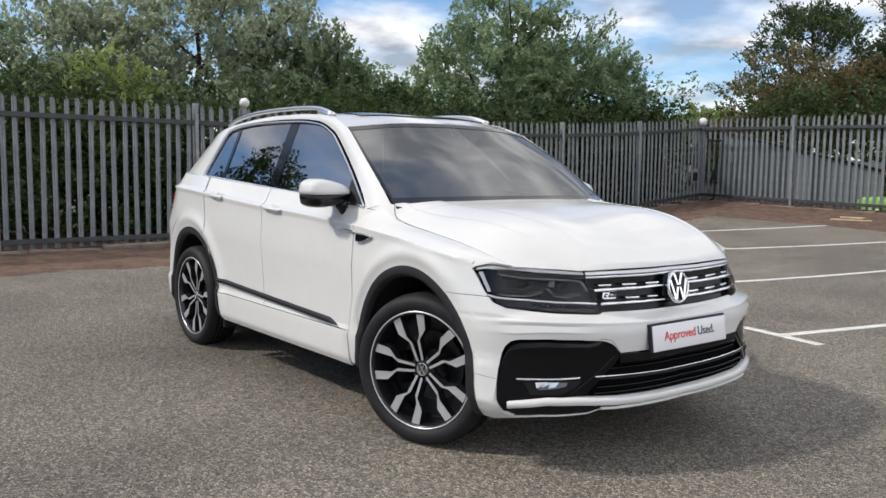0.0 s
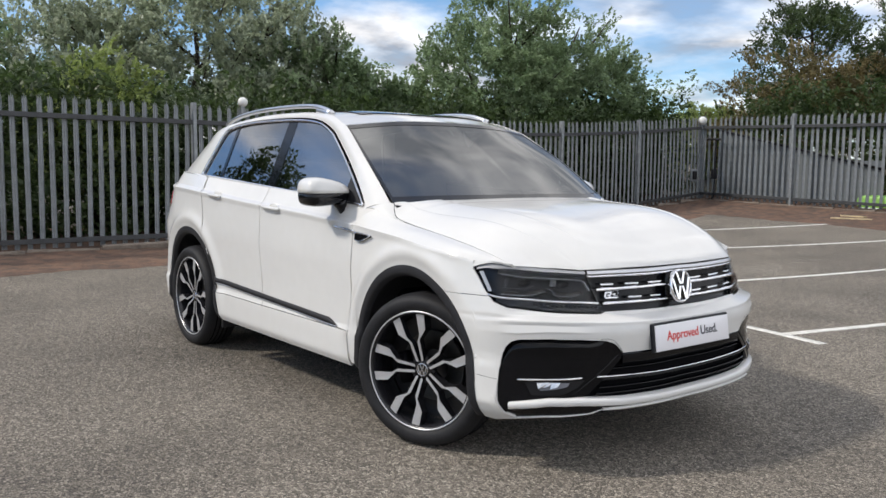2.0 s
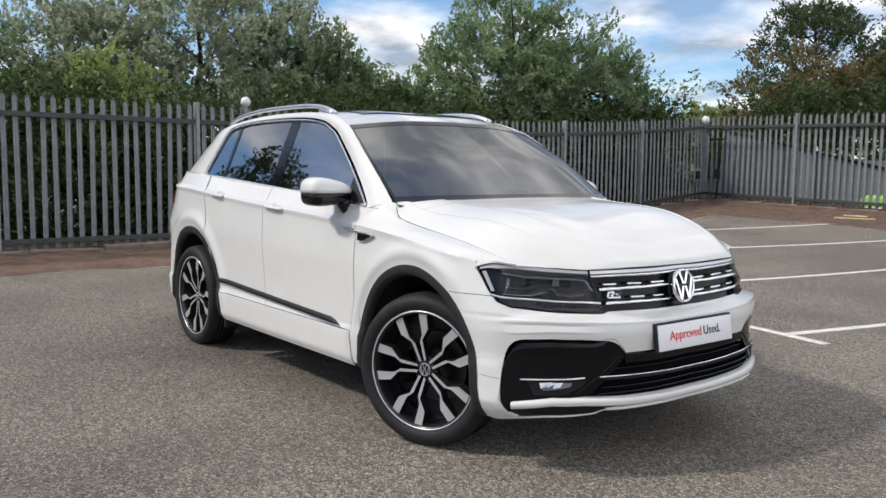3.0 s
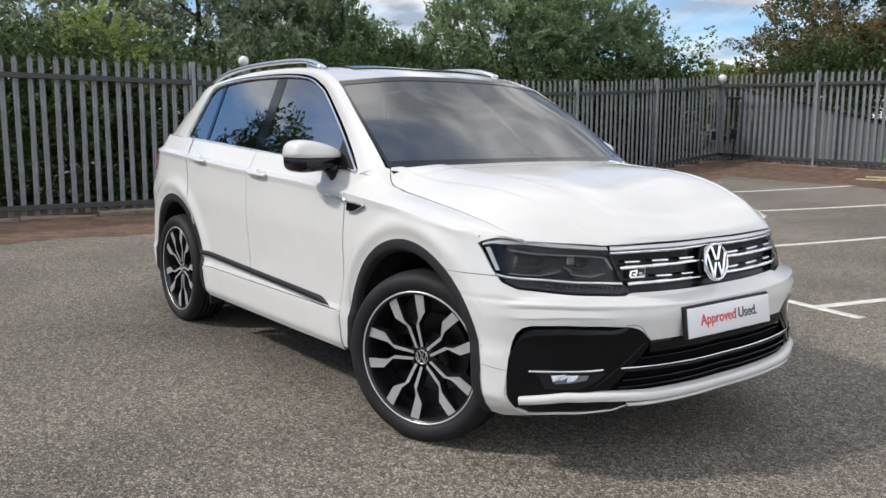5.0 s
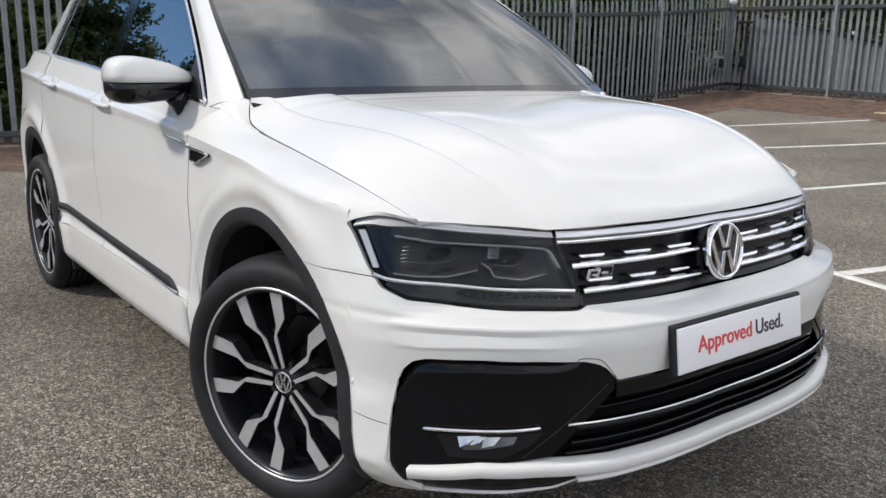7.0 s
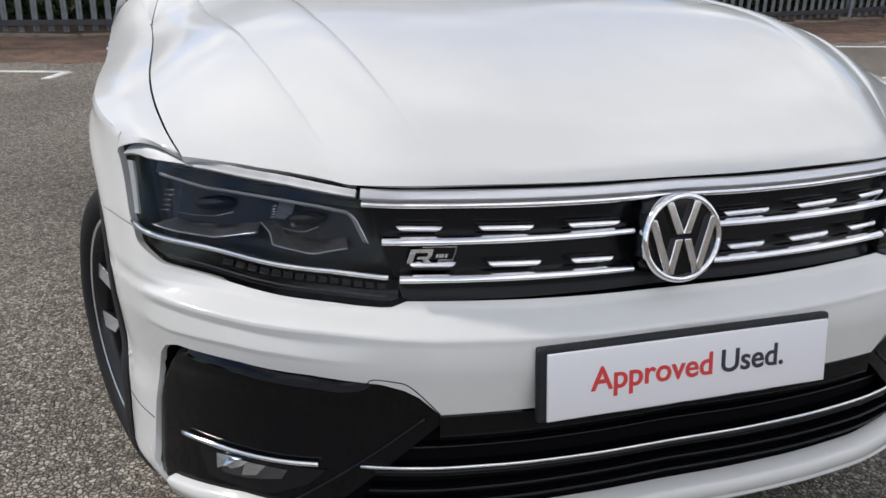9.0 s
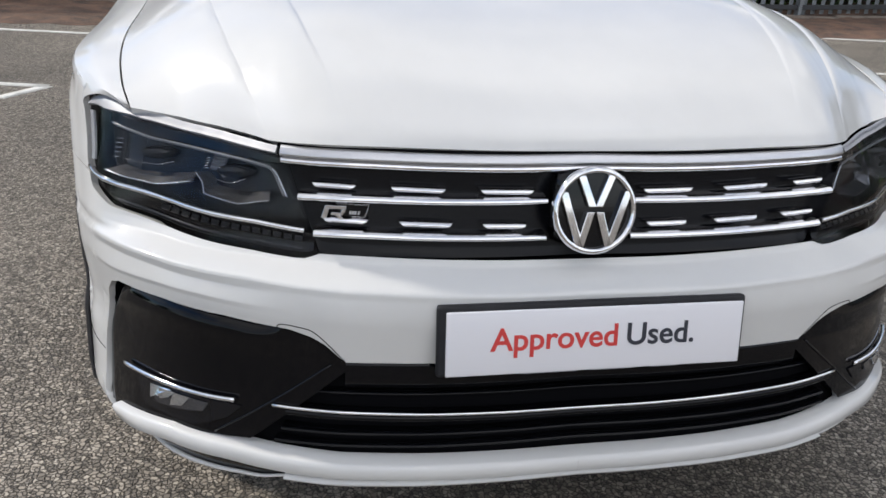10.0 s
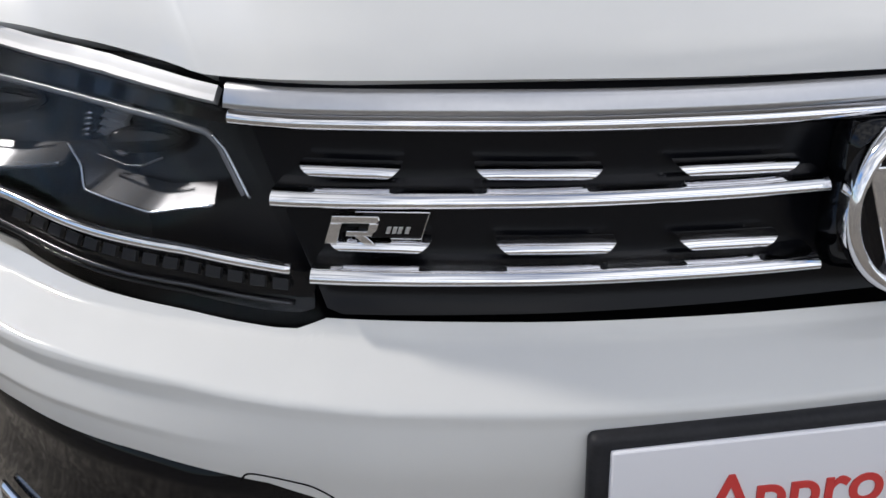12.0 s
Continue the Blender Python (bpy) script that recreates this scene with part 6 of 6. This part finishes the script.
# lime object behind the fence, pale debris on the ground
barrier = tagged(new("barrier"), "lime green plastic barrier behind the fence", "barrier")
part("barrier_body", superell((0.45, 0.12, 0.16), (-5.25, 15.1, 0.66), 0.6), LIME, barrier)
part("barrier_base", superell((0.32, 0.10, 0.12), (-5.4, 15.0, 0.44), 0.5), WHITEPLASTIC, barrier)
deb = tagged(new("timber_offcut"), "pale timber boards lying on the tarmac", "timber")
for k, (x, y, l, w, a) in enumerate(((-5.0, 13.45, 0.75, 0.16, 12), (-5.05, 13.62, 0.5, 0.12, -8))):
    o = part("board", box_bm((l, w, 0.03), (0, 0, 0.02), 0.004), mat("pale_timber", (0.48, 0.38, 0.24), 0.8, vary=0.3, scale=9) if k == 0 else bpy.data.materials["pale_timber"], deb)
    o.matrix_local = Matrix.Translation((x, y, float(ground_height(x, y)) + 0.004 + 0.028 * k)) @ pose(0, 0, 0, 0, 0, a)

# ---- verge and kerb at the fences ----
def verge(name, line, w_in, w_out, n, seed):
    """Uneven strip of soil heaped against a fence."""
    rng = np.random.RandomState(seed)
    c = curve(line)(np.linspace(0, 1, n))
    d = np.gradient(c, axis=0)
    d /= np.linalg.norm(d, axis=1, keepdims=True)
    nrm = np.stack([-d[:, 1], d[:, 0]], 1)
    rows = []
    ks = np.linspace(0, 1, 14)
    for q in ks:
        off = -w_out + (w_in + w_out) * q
        jit = np.convolve(rng.normal(0, 0.22, n + 8), np.ones(9) / 9, "valid") if q > 0.9 else 0
        p = c + nrm * (off + jit)[:, None] if np.ndim(jit) else c + nrm * off
        hgt = 0.07 * (1 - smoothstep(0.3, 1.0, q)) + np.where(q < 0.95, np.abs(rng.normal(0, 0.012, n)), 0) + 0.002
        rows.append(np.column_stack([p, ground_height(p[:, 0], p[:, 1]) + hgt]))
    v, f, _ = grid_data(np.stack(rows, 1), 0.0, (0, 0, -60))
    return part(name, (v, [], f), SOIL)


tagged(verge("verge", [(-9.75, 15.3), (-9.2, 6.0), (-8.8, -1.0), (-8.2, -11.5)], 1.9, 3.0, 260, 3), "brown leaf litter and soil along the fence foot", "verge", kind="structure")
tagged(verge("verge", [(4.5, 13.7), (-2.0, 14.4), (-9.9, 15.2)], 2.2, 3.0, 160, 4), "brown leaf litter and soil along the fence foot", "verge", kind="structure")
rng = random.Random(8)
kerb = tagged(new("kerb"), "weathered concrete edging kerb at the fence foot", "kerb", kind="structure")
for k in range(29):
    y = 14.6 - k * 0.93
    x = -9.71 + 0.0575 * (15.12 - y) + 0.13
    o = part("kerb_stone", box_bm((0.07, 0.90, 0.13), (0, 0, 0), 0.012), CONCRETE, kerb)
    tip = rng.uniform(-3, 3) if k not in (14, 15) else (16 if k == 15 else -6)
    o.matrix_local = Matrix.Translation((x + rng.uniform(-0.02, 0.02) + (0.12 if k == 15 else 0), y, float(ground_height(x, y)) + (0.05 if k in (14, 15) else 0.012))) @ pose(0, 0, 0, rng.uniform(-1.5, 1.5), tip, -3.3)

for k in range(14):
    x = -9.2 + k * 0.93
    y = 15.12 - 0.1 * (x + 9.71) - 0.13
    o = part("kerb_stone", box_bm((0.90, 0.07, 0.13), (0, 0, 0), 0.012), CONCRETE, kerb)
    o.matrix_local = Matrix.Translation((x, y + rng.uniform(-0.02, 0.02), float(ground_height(x, y)) + 0.0)) @ pose(0, 0, 0, rng.uniform(-2, 2), rng.uniform(-1.5, 1.5), -5.7)

# ---- trees and undergrowth ----
def leaves_data(centres, per, spread, size, rng, droop=0.2):
    """Many small leaves along short twigs that fan out from clump centres."""
    unit = lambda q: q / (np.linalg.norm(q, axis=1, keepdims=True) + 1e-9)
    twigs = max(3, per // 16)
    out = unit(centres - centres.mean(0))
    aim = unit(0.9 * out + rng.normal(0, 0.45, out.shape) + np.array([0, 0, 0.45]))
    start = np.repeat(centres, twigs, axis=0) + np.clip(rng.normal(0, 0.75, (len(centres) * twigs, 3)), -1.5, 1.5) * spread
    way = unit(np.repeat(aim, twigs, axis=0) + rng.normal(0, 0.33, start.shape))
    each = max(1, per // twigs)
    s0, w0 = np.repeat(start, each, axis=0), np.repeat(way, each, axis=0)
    n = len(s0)
    run = rng.uniform(-1, 1, (n, 1))
    p = s0 + w0 * run * np.mean(spread) * 0.95 + rng.normal(0, 1, (n, 3)) * size * 0.55 * (1.3 - np.maximum(0, run))
    a = unit(w0 * 0.8 + rng.normal(0, 0.5, (n, 3)) - np.array([0, 0, droop]))
    b = np.cross(a, rng.normal(0, 0.55, (n, 3)) + np.array([0, 0, 0.7]) + 0.5 * np.repeat(np.repeat(out, twigs, axis=0), each, axis=0))
    b /= np.linalg.norm(b, axis=1, keepdims=True) + 1e-9
    s = size * rng.uniform(0.6, 1.4, (n, 1))
    v = np.stack([p - a * s, p + b * s * 0.5, p + a * s, p - b * s * 0.5], 1).reshape(-1, 3)
    return v, np.arange(n * 4).reshape(n, 4)


def leaf_part(name, v, f, material, parent):
    me = bpy.data.meshes.new(name)
    me.vertices.add(len(v)); me.loops.add(f.size); me.polygons.add(len(f))
    me.vertices.foreach_set("co", v.astype(np.float32).ravel())
    me.loops.foreach_set("vertex_index", f.astype(np.int32).ravel())
    me.polygons.foreach_set("loop_start", np.arange(0, f.size, 4, dtype=np.int32))
    me.update(calc_edges=True)
    me.materials.append(material)
    ob = new(name, me)
    ob.parent = parent
    return ob


def tree(x, y, top, width, material, seed, clumps=160, per=70, size=0.055, low=0.8, label="", name="tree"):
    rng = np.random.RandomState(seed)
    base = float(ground_height(x, y))
    t = tagged(new(name), label, "tree")
    h = top - base
    # trunk and limbs
    trunk = curve([(x, y, base - 0.1), (x + rng.normal(0, 0.1), y + rng.normal(0, 0.1), base + h * 0.3), (x + rng.normal(0, 0.25), y + rng.normal(0, 0.25), base + h * 0.62), (x + rng.normal(0, 0.3), y + rng.normal(0, 0.3), base + h * 0.92)])(np.linspace(0, 1, 18))
    d = tube_data(trunk, np.linspace(0.03 + 0.02 * h, 0.015, 18), sides=8)
    part("trunk", (d[0], [], d[1]), BARK, t)
    tips = []
    for k in range(11):
        s = trunk[int(rng.uniform(4, 15))]
        ang, reach = rng.uniform(0, 2 * np.pi), width * rng.uniform(0.45, 0.95)
        e = s + np.array([math.cos(ang) * reach, math.sin(ang) * reach, h * rng.uniform(0.05, 0.30)])
        e[2] = min(e[2], top - 0.1)
        m = (s + e) / 2 + np.array([0, 0, -0.1 * reach])
        line = curve([s, m, e])(np.linspace(0, 1, 9))
        d = tube_data(line, np.linspace(0.035, 0.008, 9), sides=6)
        part("limb", (d[0], [], d[1]), BARK, t)
        tips += [line[k2] for k2 in (4, 6, 8)]
    # crown: clumps round limb ends and over an uneven shell
    lob = rng.normal(0, 1, (7, 3)); lob /= np.linalg.norm(lob, axis=1, keepdims=True)
    amp = rng.uniform(0.2, 0.62, 7)
    u = rng.normal(0, 1, (clumps, 3)); u /= np.linalg.norm(u, axis=1, keepdims=True)
    r = rng.uniform(0.45, 1.0, clumps) ** 0.6 * (0.70 + (np.maximum(0, u @ lob.T) ** 3 @ amp))
    mid = base + low + (h - low) * 0.5
    c = np.stack([x + u[:, 0] * r * width, y + u[:, 1] * r * width, mid + u[:, 2] * r * (h - low) * 0.52], 1)
    c = np.concatenate([c, np.array(tips)])
    c = c[c[:, 2] > base + 0.25]
    v, f = leaves_data(c, per, np.array([0.215, 0.215, 0.155]) * (0.7 + 0.12 * width), size, rng)
    leaf_part("crown", v, f, material, t)
    return t


ROW = [  # x, y, top, width, leaves
    (-17.0, -1.5, 5.0, 2.0, LEAF_GREEN), (-15.8, 0.6, 4.1, 1.5, LEAF_GREEN), (-11.6, 0.9, 3.0, 1.1, LEAF_LIME), (-14.6, 1.9, 4.9, 1.7, LEAF_OLIVE), (-13.6, 3.4, 5.6, 1.8, LEAF_OLIVE),
    (-13.4, 5.0, 5.2, 1.7, LEAF_OLIVE), (-13.0, 6.3, 4.4, 1.4, LEAF_GREEN), (-12.4, 7.5, 3.3, 1.0, LEAF_GREEN), (-12.2, 9.2, 4.6, 1.4, LEAF_GREEN), (-11.9, 10.6, 5.6, 1.6, LEAF_GREEN),
    (-12.0, 12.3, 5.2, 1.5, LEAF_GREEN), (-12.2, 13.9, 4.5, 1.3, LEAF_GREEN), (-13.2, 16.6, 3.3, 1.1, LEAF_GREEN), (-12.6, 19.4, 3.1, 1.6, LEAF_LIME), (-12.0, 24.4, 7.6, 2.2, LEAF_DARK),
    (-11.2, 22.2, 4.8, 1.9, LEAF_RUST), (-9.6, 23.6, 4.6, 1.8, LEAF_RUST), (-9.4, 26.8, 7.6, 2.6, LEAF_DARK), (-7.0, 26.5, 5.8, 2.0, LEAF_DARK), (-6.5, 22.5, 3.6, 1.6, LEAF_RUST),
    (-10.8, 18.6, 2.9, 1.2, LEAF_RUST), (-13.0, -10.5, 4.7, 2.0, LEAF_DARK), (-17.5, -4.2, 4.9, 1.5, LEAF_DARK), (-3.0, 22.0, 4.6, 2.0, LEAF_GREEN), (1.0, 21.0, 4.8, 2.2, LEAF_OLIVE)]
LABELS = {"leaf_green": "leafy green tree beyond the fence", "leaf_olive": "grey-green willow-like tree beyond the fence", "leaf_lime": "bright yellow-green bush beyond the fence", "leaf_dark": "tall dark green tree beyond the fence", "leaf_rust": "brownish autumn-toned bush beyond the fence"}
for k, (x, y, top, width, m) in enumerate(ROW):
    tree(x, y, top, width, m, 100 + k, clumps=int(60 + 75 * width), per=142, size=0.045, low=0.7, label=LABELS[m.name])
for k, (x, y, top, width) in enumerate(((-16.0, -5.9, 5.7, 1.1), (-15.2, -8.2, 6.4, 1.1), (-17.5, -3.6, 5.0, 1.0))):
    tree(x, y, top, width, LEAF_DARK, 400 + k, clumps=230, per=190, size=0.042, low=0.6, label=LABELS["leaf_dark"])
# trees across the yard, mirrored in the glass
for k, (x, y, top, width, m) in enumerate(((-10.5, -19.0, 3.0, 2.0, LEAF_DARK), (-5.5, -20.5, 2.5, 1.8, LEAF_DARK), (-14.5, -18.0, 3.3, 2.0, LEAF_GREEN), (0.5, -21.0, 2.4, 2.0, LEAF_DARK))):
    tree(x, y, top, width, m, 300 + k, clumps=170, per=110, size=0.055, low=0.5, label="dark leafy tree across the yard")


def thicket(name, line, depth, height, n, seed, material, label):
    rng = np.random.RandomState(seed)
    c = curve(line)(rng.uniform(0, 1, n))
    c = np.column_stack([c + rng.uniform(-depth, depth, (n, 2)), rng.uniform(0.05, 1.0, n) ** 1.1 * height])
    c[:, 2] += ground_height(c[:, 0], c[:, 1])
    v, f = leaves_data(c, 64, np.array([0.32, 0.32, 0.24]), 0.056, rng)
    ob = leaf_part(name, v, f, material, None)
    return tagged(ob, label, "undergrowth", kind="stuff")


# leaves behind the fences darkened in colour for the shade under the trees
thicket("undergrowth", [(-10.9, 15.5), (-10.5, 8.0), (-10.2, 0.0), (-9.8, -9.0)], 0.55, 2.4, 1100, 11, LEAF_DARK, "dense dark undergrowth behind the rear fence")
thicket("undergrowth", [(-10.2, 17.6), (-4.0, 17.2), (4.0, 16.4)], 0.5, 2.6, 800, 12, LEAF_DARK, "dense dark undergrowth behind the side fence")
# second row added to fill gaps and keep the fence backdrop dark
thicket("undergrowth", [(-11.9, 16.5), (-11.6, 8.0), (-11.4, 0.0), (-11.0, -9.0)], 0.35, 2.5, 1100, 15, LEAF_DARK, "scrub row added behind the rear fence, shade put into its dark leaves")
thicket("hedge", [(-14.0, 20.0), (-15.2, 10.0), (-15.0, 0.0), (-14.5, -10.0)], 0.8, 3.0, 420, 13, LEAF_GREEN, "leafy green scrub filling in behind the trees")
thicket("hedge", [(-14.0, 28.0), (-8.0, 29.0), (4.0, 27.0)], 1.0, 3.2, 700, 14, LEAF_RUST, "brownish scrub behind the side fence trees")
